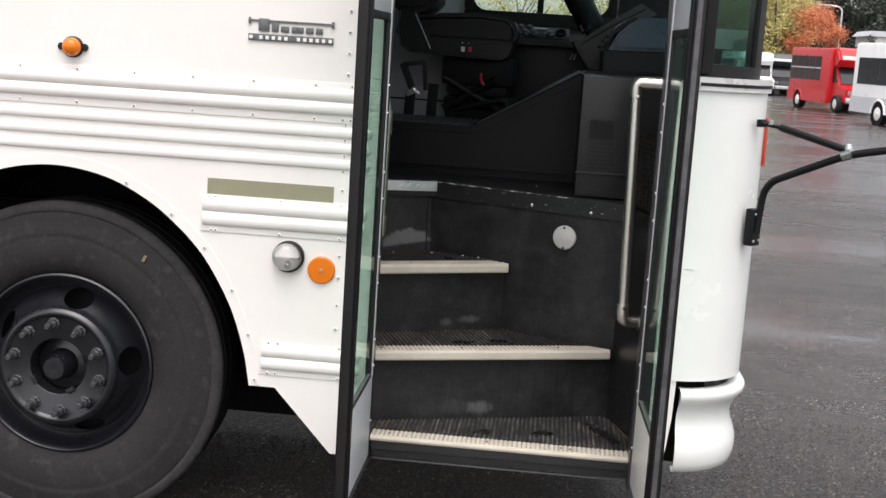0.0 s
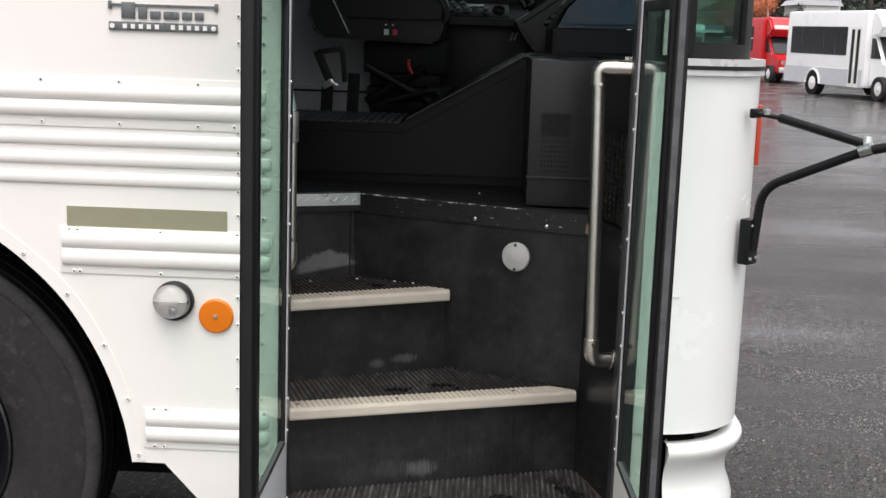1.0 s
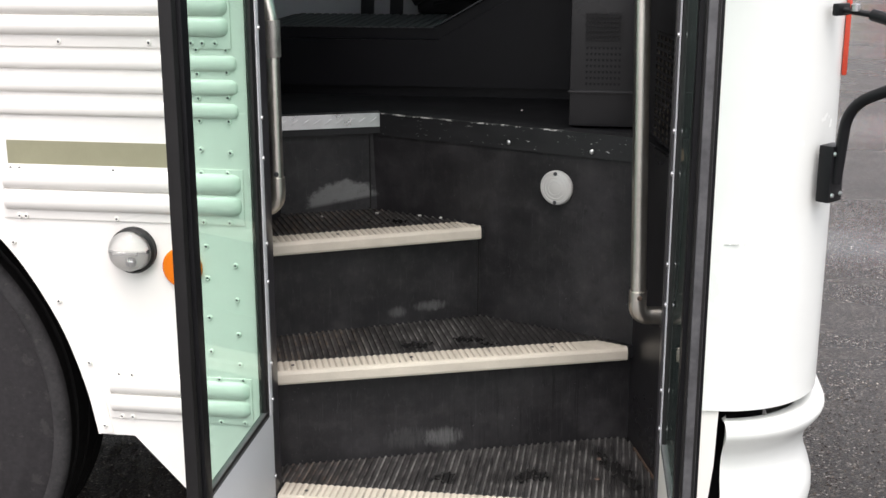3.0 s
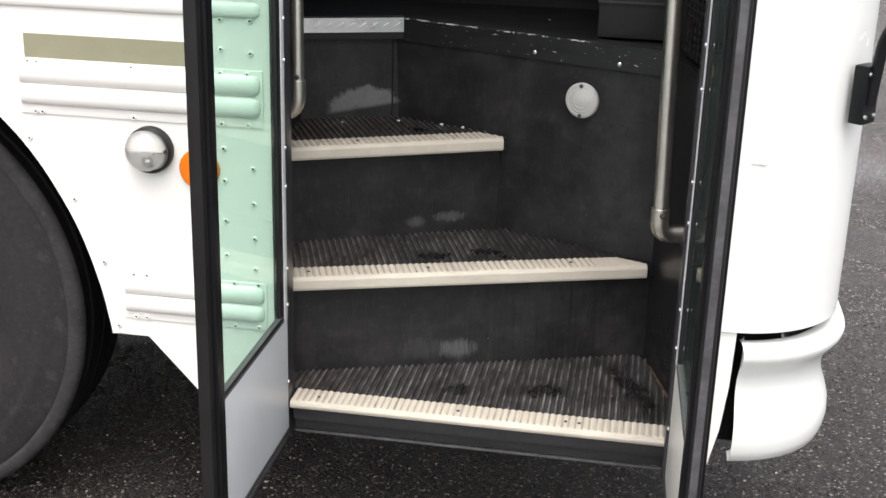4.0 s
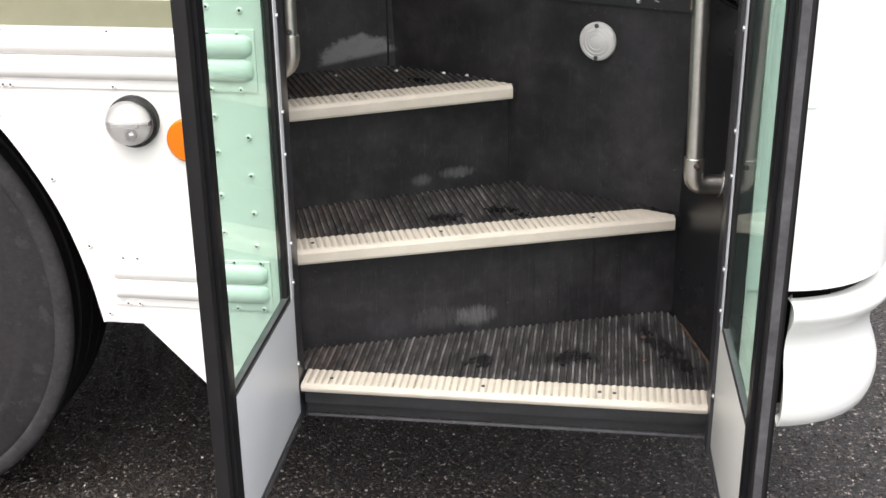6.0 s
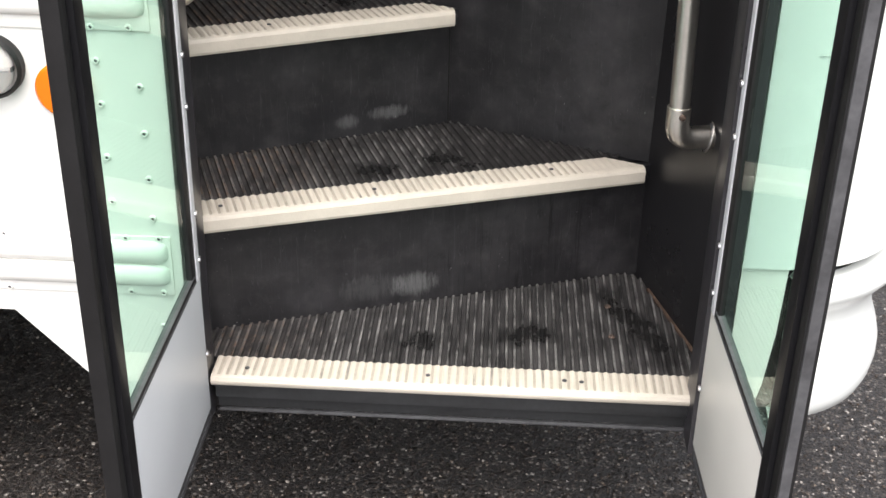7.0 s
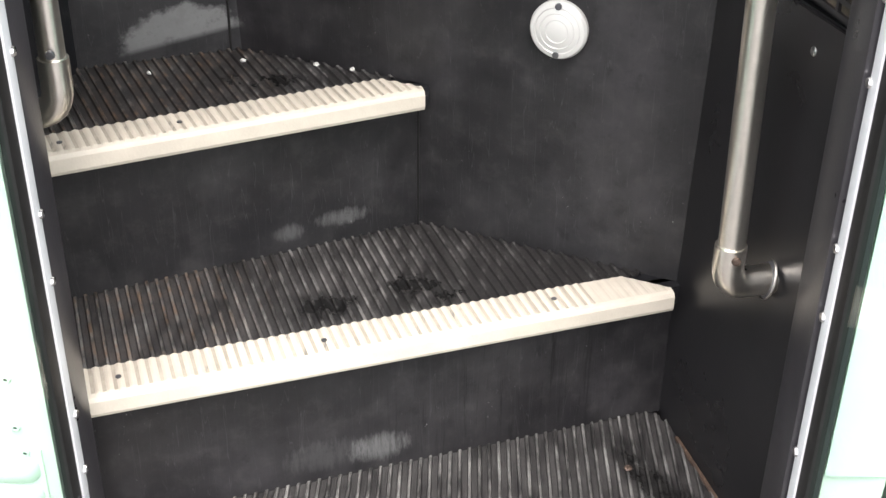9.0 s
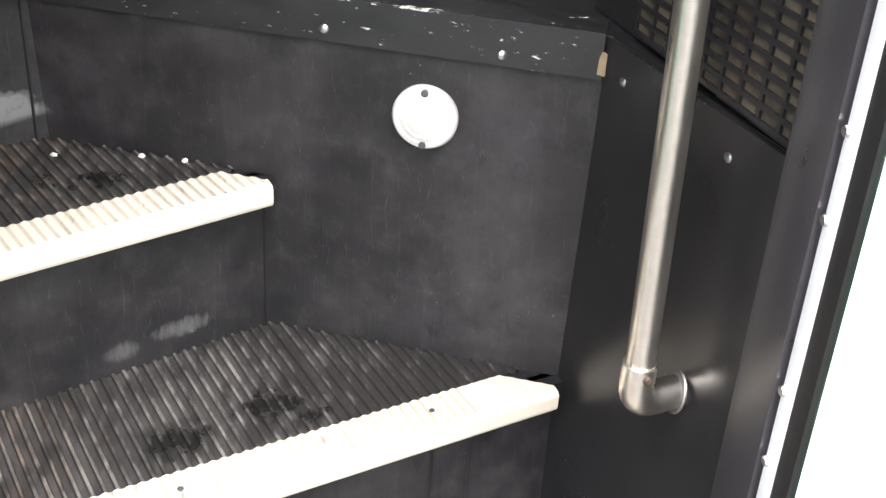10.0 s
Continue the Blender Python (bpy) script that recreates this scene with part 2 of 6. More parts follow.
def box(bm, x0, x1, y0, y1, z0, z1, bevel=0.0, m=None):
    r = bmesh.ops.create_cube(bm, size=1.0)
    vs = r["verts"]
    bmesh.ops.transform(bm, verts=vs, matrix=Matrix.Translation(((x0 + x1) / 2, (y0 + y1) / 2, (z0 + z1) / 2)) @ Matrix.Diagonal((x1 - x0, y1 - y0, z1 - z0, 1)))
    if bevel:
        es = list({e for v in vs for e in v.link_edges})
        out = bmesh.ops.bevel(bm, geom=es, offset=bevel, segments=2, affect="EDGES", profile=0.7)
        vs = list({v for f in out["faces"] for v in f.verts} | {v for v in vs if v.is_valid})
    if m is not None:
        bmesh.ops.transform(bm, verts=vs, matrix=m)
    return vs


def prism(bm, pts, d, bevel=0.0):
    """Solid from a closed ring of 3D points pushed along the vector d."""
    d = Vector(d)
    a = [bm.verts.new(p) for p in pts]
    b = [bm.verts.new(Vector(p) + d) for p in pts]
    n = len(pts)
    fs = [bm.faces.new(a), bm.faces.new(b[::-1])]
    for i in range(n):
        fs.append(bm.faces.new((a[i], b[i], b[(i + 1) % n], a[(i + 1) % n])))
    bmesh.ops.recalc_face_normals(bm, faces=fs)
    if bevel:
        es = list({e for f in fs[:2] for e in f.edges})
        bmesh.ops.bevel(bm, geom=es, offset=bevel, segments=2, affect="EDGES")


def lathe(bm, prof, m, seg=32):
    """Turns (radius, height) pairs about the local z axis of m."""
    rings = []
    for r, h in prof:
        if r < 1e-5:
            rings.append([bm.verts.new(m @ Vector((0, 0, h)))])
        else:
            rings.append([bm.verts.new(m @ Vector((r * math.cos(2 * math.pi * i / seg), r * math.sin(2 * math.pi * i / seg), h))) for i in range(seg)])
    for a, b in zip(rings, rings[1:]):
        for i in range(seg):
            j = (i + 1) % seg
            if len(a) == 1 and len(b) > 1:
                bm.faces.new((a[0], b[j], b[i]))
            elif len(b) == 1 and len(a) > 1:
                bm.faces.new((a[i], a[j], b[0]))
            elif len(a) > 1:
                bm.faces.new((a[i], a[j], b[j], b[i]))


def rounded(pts, r, seg=6):
    """The polyline with its inner corners rounded by about r."""
    pts = [Vector(p) for p in pts]
    out = [pts[0]]
    for a, b, c in zip(pts, pts[1:], pts[2:]):
        u, w = (a - b).normalized(), (c - b).normalized()
        k = min(r, (a - b).length * 0.49, (c - b).length * 0.49)
        p, q = b + u * k, b + w * k
        for i in range(seg + 1):
            t = i / seg
            out.append(p * (1 - t) ** 2 + b * 2 * t * (1 - t) + q * t * t)
    return out + [pts[-1]]


def tube(bm, pts, r, seg=14):
    pts = [Vector(p) for p in pts]
    up = None
    rings = []
    for i, p in enumerate(pts):
        d = (pts[min(i + 1, len(pts) - 1)] - pts[max(i - 1, 0)]).normalized()
        if up is None:
            up = d.orthogonal().normalized()
        up = (up - d * up.dot(d)).normalized()
        s = d.cross(up)
        rings.append([bm.verts.new(p + (up * math.cos(2 * math.pi * k / seg) + s * math.sin(2 * math.pi * k / seg)) * r) for k in range(seg)])
    for a, b in zip(rings, rings[1:]):
        for k in range(seg):
            bm.faces.new((a[k], a[(k + 1) % seg], b[(k + 1) % seg], b[k]))
    bm.faces.new(rings[0][::-1])
    bm.faces.new(rings[-1])


def sheet(bm, rows, close=False):
    """Faces between rows of points, all of one length."""
    vs = [[bm.verts.new(p) for p in r] for r in rows]
    for a, b in zip(vs, vs[1:]):
        for i in range(len(a) - (0 if close else 1)):
            j = (i + 1) % len(a)
            bm.faces.new((a[i], a[j], b[j], b[i]))


def finish(name, bm, material, smooth=40):
    bmesh.ops.recalc_face_normals(bm, faces=bm.faces)
    me = bpy.data.meshes.new(name)
    bm.to_mesh(me)
    bm.free()
    me.materials.append(material)
    if smooth:
        me.set_sharp_from_angle(angle=radians(smooth))
        for p in me.polygons:
            p.use_smooth = True
    return me


def origin_of(ob):
    return ob.matrix_basis.translation if ob.type == "EMPTY" else Vector((0, 0, 0))


def part(name, bm, material, parent, label="", smooth=40):
    ob = new(name, finish(name, bm, material, smooth))
    ob.parent = parent
    ob.matrix_parent_inverse = Matrix.Translation(-origin_of(parent))
    return tagged(ob, label)


def again(ob, m):
    """The same piece again, moved by m."""
    o = new(ob.name.split(".")[0], ob.data)
    o.parent, o.matrix_parent_inverse = ob.parent, ob.matrix_parent_inverse
    o.matrix_basis = m
    if "label" in ob:
        o["label"] = ob["label"]
    return o


def thing(name, at, label, category, group=""):
    ob = new(name)
    ob.matrix_basis = Matrix.Translation(at)
    ob.empty_display_size = 0.1
    return tagged(ob, label, category, group)


def solid(name, bm, material, label, category, kind="", smooth=40):
    return tagged(new(name, finish(name, bm, material, smooth)), label, category, kind=kind)


# ---- ground ----
def asphalt():
    m, n, l, p = nodes_of("damp_asphalt")
    tc = n.new("ShaderNodeTexCoord")
    vo = n.new("ShaderNodeTexVoronoi")
    vo.inputs["Scale"].default_value = 150
    warp = noise_node(n, l, 130, 3, 0.7)
    bend, move = n.new("ShaderNodeVectorMath"), n.new("ShaderNodeVectorMath")
    bend.operation, move.operation = "SCALE", "ADD"
    bend.inputs["Scale"].default_value = 0.014
    l.new(warp.outputs["Color"], bend.inputs[0])
    l.new(tc.outputs["Object"], move.inputs[0])
    l.new(bend.outputs[0], move.inputs[1])
    l.new(move.outputs[0], vo.inputs["Vector"])
    sep = n.new("ShaderNodeSeparateColor")
    l.new(vo.outputs["Color"], sep.inputs[0])
    stone = ramp(n, l, sep.outputs[0], [(0.0, (0.0075, 0.0060, 0.0054)), (0.55, (0.025, 0.0192, 0.0156)), (0.80, (0.072, 0.057, 0.046)), (0.93, (0.20, 0.175, 0.15)), (1.0, (0.55, 0.51, 0.46))]).outputs[0]
    edge = ramp(n, l, vo.outputs["Distance"], [(0.25, 1.0), (0.75, 0.28)]).outputs[0]
    c = mix(n, l, 1.0, stone, edge, "MULTIPLY")
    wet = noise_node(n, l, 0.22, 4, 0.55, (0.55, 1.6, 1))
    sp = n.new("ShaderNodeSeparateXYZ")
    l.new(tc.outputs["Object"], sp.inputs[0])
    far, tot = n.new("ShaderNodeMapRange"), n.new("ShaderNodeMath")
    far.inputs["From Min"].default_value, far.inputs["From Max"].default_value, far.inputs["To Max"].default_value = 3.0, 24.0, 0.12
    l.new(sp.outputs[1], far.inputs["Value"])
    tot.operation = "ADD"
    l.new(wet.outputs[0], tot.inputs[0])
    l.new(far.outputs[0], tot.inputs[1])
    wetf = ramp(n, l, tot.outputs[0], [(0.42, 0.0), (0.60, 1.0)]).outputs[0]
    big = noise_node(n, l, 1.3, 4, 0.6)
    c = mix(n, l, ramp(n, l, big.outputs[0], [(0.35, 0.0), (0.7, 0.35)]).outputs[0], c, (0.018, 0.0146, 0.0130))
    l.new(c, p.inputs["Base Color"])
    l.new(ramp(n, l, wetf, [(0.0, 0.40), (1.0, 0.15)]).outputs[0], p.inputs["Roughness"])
    p.inputs["Specular IOR Level"].default_value = 0.42
    b = n.new("ShaderNodeBump")
    b.inputs["Distance"].default_value = 0.008
    l.new(ramp(n, l, wetf, [(0.0, 1.0), (1.0, 0.10)]).outputs[0], b.inputs["Strength"])
    l.new(edge, b.inputs["Height"])
    l.new(b.outputs[0], p.inputs["Normal"])
    return m


def ground_z(y):
    """The lot lies a little under the bus's own zero and falls away gently behind it."""
    return -0.042 - 0.0044 * min(max(y - 6.0, 0.0), 160.0)


bm = bm_new()
seg = 48
rows = []
for r in (3, 6, 8, 10, 14, 20, 32, 60, 110, 166, 250, 900, 3000):
    ring = [(r * math.cos(2 * math.pi * i / seg), r * math.sin(2 * math.pi * i / seg)) for i in range(seg)]
    rows.append([(x, y, ground_z(y)) for x, y in ring])
sheet(bm, rows, True)
bm.faces.new([bm.verts.new(p) for p in rows[0]])
bmesh.ops.remove_doubles(bm, verts=bm.verts, dist=1e-4)
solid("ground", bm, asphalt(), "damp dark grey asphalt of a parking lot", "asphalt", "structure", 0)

# ---- the bus ----
BACK, FRONT, FAR, TOP = -7.0, 0.925, 2.40, 3.05
R = 0.245
CX = FRONT - R
FLOOR = 1.108
SLOPE = 0.36
bus = thing("bus", (-1.3, 1.2, ground_z(0)), "white flat-fronted transit bus standing with its entry door open", "bus")


def line2(x):
    return 0.162 + (x + 0.286) * SLOPE


def line3(x):
    return 0.612 + (x - 0.135) * 0.50


def line4(x):
    return 0.758 + (x + 0.154) * 0.42


PA, PB = (0.527, 0.465), (-0.154, 0.752)
P_SLOPE = (PB[1] - PA[1]) / (PB[0] - PA[0])


def wall_p(x):
    return PA[1] + (x - PA[0]) * P_SLOPE


# side skin with the wheel arch cut out
arch_half = [(0.662, 0.49), (0.657, 0.52), (0.640, 0.603), (0.602, 0.72), (0.552, 0.82), (0.492, 0.91), (0.415, 0.99), (0.31, 1.07), (0.17, 1.135), (0.0, 1.16)]
AX = -1.32


def smooth_arch(steps=6):
    pts = [(AX - d, z) for d, z in arch_half] + [(AX + d, z) for d, z in arch_half[-2::-1]]
    out = []
    for i in range(len(pts) - 1):
        p0, p1, p2, p3 = (Vector(pts[min(max(k, 0), len(pts) - 1)]) for k in (i - 1, i, i + 1, i + 2))
        for s in range(steps):
            t = s / steps
            out.append(0.5 * (2 * p1 + (p2 - p0) * t + (2 * p0 - 5 * p1 + 4 * p2 - p3) * t * t + (3 * p1 - p0 - 3 * p2 + p3) * t ** 3))
    return [tuple(p) for p in out] + [pts[-1]]


ARCH = smooth_arch()
JX = -0.283
bm = bm_new()
outline = [(BACK, 0.49)] + ARCH + [(-0.575, 0.49), (-0.385, 0.285), (JX, 0.285), (JX, TOP - 0.25), (BACK, TOP - 0.25)]
prism(bm, [(x, 0.0, z) for x, z in outline], (0, 0.03, 0))
bmesh.ops.triangulate(bm, faces=[f for f in bm.faces if len(f.verts) > 4])
side = part("side_panel", bm, WHITE, bus, "white painted riveted side panel", 30)
# skin above the door and the plain far side
bm = bm_new()
box(bm, JX, 0.64, 0.0, 0.03, 2.36, TOP - 0.25)
part("header_panel", bm, WHITE, bus)
bm = bm_new()
WX0, WX1, WZ0, WZ1 = -0.20, 0.50, 1.775, 2.45
for x0, x1, z0, z1 in ((BACK, WX0, 0.49, TOP - 0.25), (WX1, FRONT - 0.1, 0.49, TOP - 0.25), (WX0, WX1, 0.49, WZ0), (WX0, WX1, WZ1, TOP - 0.25)):
    box(bm, x0, x1, FAR - 0.04, FAR, z0, z1)
part("far_side_panel", bm, WHITE, bus)
bm = bm_new()
prism(bm, [(BACK, y, z) for y, z in ((0, TOP - 0.25), (0.1, TOP - 0.08), (0.4, TOP), (2.0, TOP), (2.3, TOP - 0.08), (FAR, TOP - 0.25), (FAR, TOP - 0.29), (2.27, TOP - 0.12), (2.0, TOP - 0.04), (0.4, TOP - 0.04), (0.13, TOP - 0.12), (0, TOP - 0.29))], (FRONT - BACK, 0, 0))
part("roof", bm, WHITE, bus)
bm = bm_new()
box(bm, BACK - 0.04, BACK, 0, FAR, 0.49, TOP - 0.05)
part("rear_panel", bm, WHITE, bus)


# rounded body ribs on the side skin
def rib(bm, x0, x1, z, h, depth, round_end=True):
    """A half-round bar on the skin, its front end closed by a quarter ball."""
    seg = 8
    rows = []
    xs = [(x0, 1.0), (x1 - h * 0.5, 1.0)]
    if round_end:
        xs += [(x1 - h * 0.5 + h * 0.5 * math.sin(a), math.cos(a)) for a in (0.4, 0.8, 1.1, 1.35, 1.5)]
    for x, k in xs:
        rows.append([(x, -depth * k * math.sin(math.pi * i / seg) ** 0.8 - 0.0005, z - (h * 0.5) * (0.35 + 0.65 * k) * math.cos(math.pi * i / seg)) for i in range(seg + 1)])
    sheet(bm, rows)


def rail(name, x0, x1, ribs, z0, z1, label):
    bm = bm_new()
    box(bm, x0 - 0.008, x1 + 0.004, -0.0035, 0.001, z0, z1, 0.0015)
    for z, h in ribs:
        rib(bm, x0, x1, z, h, 0.015)
    return part(name, bm, WHITE, side, label, 50)


rail("rub_rail", BACK, -0.315, [(1.4405, 0.042), (1.3985, 0.042)], 1.354, 1.478, "white double-ribbed rub rail")
for z in (1.324, 1.275, 1.226):
    bm = bm_new()
    rib(bm, BACK, -0.302, z, 0.032, 0.008)
    part("body_rib", bm, WHITE, side, "", 50)
rail("rub_rail", -0.828, -0.302, [(1.073, 0.046), (1.027, 0.046)], 0.985, 1.104, "short white double-ribbed rub rail")
rail("rub_rail", -0.62, -0.302, [(0.612, 0.042), (0.570, 0.042)], 0.532, 0.640, "short white double-ribbed rub rail")
bm = bm_new()
box(bm, -0.817, -0.413, -0.002, 0.001, 1.104, 1.155)
part("reflective_strip", bm, OLIVE, side, "olive grey reflective strip")

# wheel-arch lip
bm = bm_new()
inner = [(AX + (x - AX) * 0.998, z) for x, z in ARCH]
outer = []
for k, (x, z) in enumerate(ARCH):
    (xa, za), (xb, zb) = ARCH[max(k - 1, 0)], ARCH[min(k + 1, len(ARCH) - 1)]
    dx, dz = xb - xa, zb - za
    q = math.hypot(dx, dz)
    outer.append((x - dz / q * 0.034, z + dx / q * 0.034))
sheet(bm, [[(x, 0.002, z) for x, z in inner], [(x, -0.0025, z) for x, z in inner], [(x, -0.0025, z) for x, z in outer], [(x, 0.002, z) for x, z in outer]])
part("arch_lip", bm, WHITE, side)

# rivets
bm = bm_new()
lathe(bm, [(0.0060, 0), (0.0060, 0.0016), (0.0046, 0.0040), (0.0031, 0.0042), (0.0028, 0.0020), (0.0, 0.0018)], pose(0, 0, 0, 90), 10)
rivet = part("rivet", bm, WHITE, side)
rivet.data.materials.append(DARK_STEEL)
for p in rivet.data.polygons:
    if math.hypot(p.center.x, p.center.z) < 0.0027:
        p.material_index = 1
flat = [(-0.386, 1.57 + 0.064 * i) for i in range(7)] + [(-0.325, 1.57 + 0.064 * i) for i in range(7)]
flat += [(-0.386, z) for z in (1.505, 1.351, 1.302, 1.252, 1.205, 1.145, 0.936, 0.866, 0.777, 0.700)]
flat += [(-0.323, z) for z in (1.505, 1.351, 1.306, 1.254, 1.205, 1.139, 0.896, 0.819, 0.741, 0.672, 0.47)]
on_rail = [(x, 1.469) for x in (-0.371, -0.344)] + [(x, 1.365) for x in (-0.395, -0.371, -0.344)] + [(x, z) for x in (-1.62, -1.43, -1.245, -1.06, -0.873, -0.68, -0.485) for z in (1.364, 1.467)]
on_rail += [(x, 1.096) for x in (-0.81, -0.79, -0.58, -0.387, -0.330)] + [(x, 0.990) for x in (-0.80, -0.785, -0.58, -0.387, -0.330)]
on_rail += [(x, 0.637) for x in (-0.60, -0.57, -0.370, -0.316)] + [(x, 0.537) for x in (-0.60, -0.575, -0.370, -0.316)]
on_rail += [(-0.642, 0.512), (-0.668, 0.66), (-0.727, 0.80), (-0.82, 0.93), (-0.93, 1.03), (-1.08, 1.12)]
rivet.matrix_basis = Matrix.Translation((flat[0][0], 0, flat[0][1]))
for x, z in flat[1:]:
    again(rivet, Matrix.Translation((x, 0, z)))
for x, z in on_rail:
    again(rivet, Matrix.Translation((x, -0.0032, z)))


# lamps on the side
def round_lamp(name, x, z, r, material, label, base=True):
    bm = bm_new()
    lathe(bm, [(r * 1.0, 0.0), (r, 0.012), (r * 0.9, 0.022), (r * 0.55, 0.032), (0, 0.035)], Matrix.Translation((x, -0.012 if base else -0.001, z)) @ pose(0, 0, 0, 90), 28)
    ob = part(name, bm, material, bus, label)
    if base:
        bm = bm_new()
        lathe(bm, [(r * 1.14, 0), (r * 1.14, 0.016), (r * 1.02, 0.022), (r * 0.98, 0.016)], Matrix.Translation((x + 0.006, 0, z)) @ pose(0, 0, 0, 90), 28)
        part("lamp_base", bm, BLACK_RUBBER, ob, "black rubber ring")
        bm = bm_new()
        box(bm, x - r * 0.62, x + r * 0.62, -0.045, -0.036, z - 0.003, z + 0.003, 0.001)
        part("lens_bar", bm, CLEAR, ob)
        bm = bm_new()
        box(bm, x - r * 0.92, x + r * 0.92, -0.030, -0.012, z - 0.0012, z + 0.0012)
        part("divider", bm, ALU, ob)
        bm = bm_new()
        lathe(bm, [(0.0, -0.011), (0.008, -0.008), (0.011, 0.0), (0.008, 0.008), (0.0, 0.011)], pose(x + 0.006, -0.024, z - 0.019, 0, 90), 14)
        part("bulb", bm, ALU, ob, "small silvery bulb")
        for sx in (-1, 1):
            bm = bm_new()
            box(bm, x + sx * r * 0.95 - 0.002, x + sx * r * 0.95 + 0.002, -0.024, -0.012, z - 0.0035, z + 0.0035, 0.001)
            part("lens_tab", bm, BLACK_RUBBER, ob, "dark lens tab")
        bm = bm_new()
        lathe(bm, [(r * 0.9, 0), (r * 0.55, 0.008), (0, 0.009)], Matrix.Translation((x, -0.01, z)) @ pose(0, 0, 0, 90), 24)
        part("reflector", bm, WHITE, ob, "pale reflector")
    return ob


round_lamp("side_lamp", -0.552, 0.924, 0.044, CLEAR, "clear round lamp in a black rubber ring")
bm = bm_new()
lathe(bm, [(0.044, 0.0), (0.044, 0.006), (0.040, 0.010), (0.012, 0.011), (0.0, 0.011)], Matrix.Translation((-0.440, 0, 0.888)) @ pose(0, 0, 0, 90), 32)
reflector = part("side_reflector", bm, AMBER, bus, "round orange reflector")
bm = bm_new()
lathe(bm, [(0.006, 0), (0.005, 0.004), (0, 0.005)], Matrix.Translation((-0.440, -0.011, 0.888)) @ pose(0, 0, 0, 90), 10)
part("screw", bm, ALU, reflector)
bm = bm_new()
lathe(bm, [(0.029, 0), (0.029, 0.014), (0.025, 0.028), (0.015, 0.038), (0, 0.041)], Matrix.Translation((-1.26, -0.004, 1.535)) @ pose(0, 0, 0, 90), 24)
marker = part("marker_lamp", bm, AMBER, bus, "small amber dome marker lamp")
bm = bm_new()
lathe(bm, [(0.033, 0), (0.033, 0.01), (0.028, 0.014)], Matrix.Translation((-1.26, 0, 1.535)) @ pose(0, 0, 0, 90), 24)
for sx in (-1, 1):
    lathe(bm, [(0.012, 0), (0.012, 0.008), (0, 0.01)], Matrix.Translation((-1.26 + sx * 0.037, 0, 1.535)) @ pose(0, 0, 0, 90), 10)
part("lamp_base", bm, BLACK_RUBBER, marker, "black lamp base")

# badge: plain shapes only
bm = bm_new()
box(bm, -0.700, -0.440, -0.005, 0, 1.650, 1.656)
for x in (-0.700, -0.440):
    box(bm, x - 0.004, x + 0.004, -0.008, 0, 1.643, 1.662, 0.002)
badge = part("badge", bm, LOGO, bus, "dark metal maker's badge of plain bars")
bm = bm_new()
box(bm, -0.703, -0.437, -0.006, 0, 1.592, 1.613, 0.002)
part("badge_bar", bm, LOGO, badge)
x = -0.672
for w, z1 in ((0.034, 1.660), (0.022, 1.650), (0.026, 1.640), (0.038, 1.640), (0.024, 1.640), (0.022, 1.640)):
    bm = bm_new()
    box(bm, x, x + w, -0.006, 0, 1.621, z1, 0.003)
    part("badge_block", bm, LOGO, badge)
    x += w + 0.007
for i in range(11):
    xx = -0.668 + i * 0.0196
    if i != 5:
        bm = bm_new()
        box(bm, xx, xx + 0.010, -0.0075, -0.004, 1.597, 1.608)
        part("badge_mark", bm, WHITE, badge)
for x in (-0.694, -0.446):
    bm = bm_new()
    lathe(bm, [(0.006, 0), (0.006, 0.0085), (0, 0.009)], Matrix.Translation((x, 0, 1.6025)) @ pose(0, 0, 0, 90), 12)
    part("badge_stud", bm, WHITE, badge)


# ---- wheel ----
def squash(bm):
    """Flatten what would reach under the ground."""
    for v in bm.verts:
        v.co.z = max(v.co.z, ground_z(0) + 0.002)


WC = Vector((-1.312, 0.075, 0.487))
wheel_m = Matrix.Translation(WC) @ pose(0, 0, 0, 90)
bm = bm_new()
lathe(bm, [(0.3, -0.03), (0.306, -0.008), (0.318, 0.006), (0.345, 0.019), (0.372, 0.025), (0.40, 0.0265), (0.428, 0.0245), (0.436, 0.0225), (0.438, 0.0235), (0.456, 0.020), (0.475, 0.0155), (0.496, 0.0115), (0.508, 0.0095), (0.516, 0.004), (0.512, -0.012), (0.49, -0.10)], wheel_m, 128)
squash(bm)
tyre = part("wheel", bm, TYRE, bus, "black front wheel with a ten-stud steel rim", 60)
bm = bm_new()
lathe(bm, [(0.507, 0.004), (0.513, 0.0105), (0.521, 0.0115), (0.534, 0.009), (0.542, 0.005), (0.546, -0.002), (0.547, -0.010), (0.54, -0.012)], wheel_m, 128)
squash(bm)
part("shoulder", bm, SHOULDER, tyre, "scuffed grey tyre shoulder", 60)
bm = bm_new()
lathe(bm, [(0.533, -0.008), (0.5405, -0.012), (0.5415, -0.045), (0.533, -0.047), (0.533, -0.056), (0.543, -0.058), (0.544, -0.105), (0.534, -0.107), (0.534, -0.116), (0.544, -0.118), (0.544, -0.165), (0.534, -0.167), (0.534, -0.176), (0.543, -0.178), (0.541, -0.225), (0.522, -0.245), (0.3, -0.24)], wheel_m, 128)
squash(bm)
part("tread", bm, TREAD, tyre, "grooved black tread, darkened for shade", 40)
bm = bm_new()
box(bm, -0.005, 0.005, -0.0012, 0.0012, -0.011, 0.011, 0.001, Matrix.Translation((-1.034, 0.0515, 0.868)) @ pose(0, 0, 0, 0, 25, 0))
part("sidewall_mark", bm, surf("faded_yellow_mark", (0.20, 0.16, 0.09), 0.8, var=0.5, scale=120), tyre, "faded mark on the sidewall")
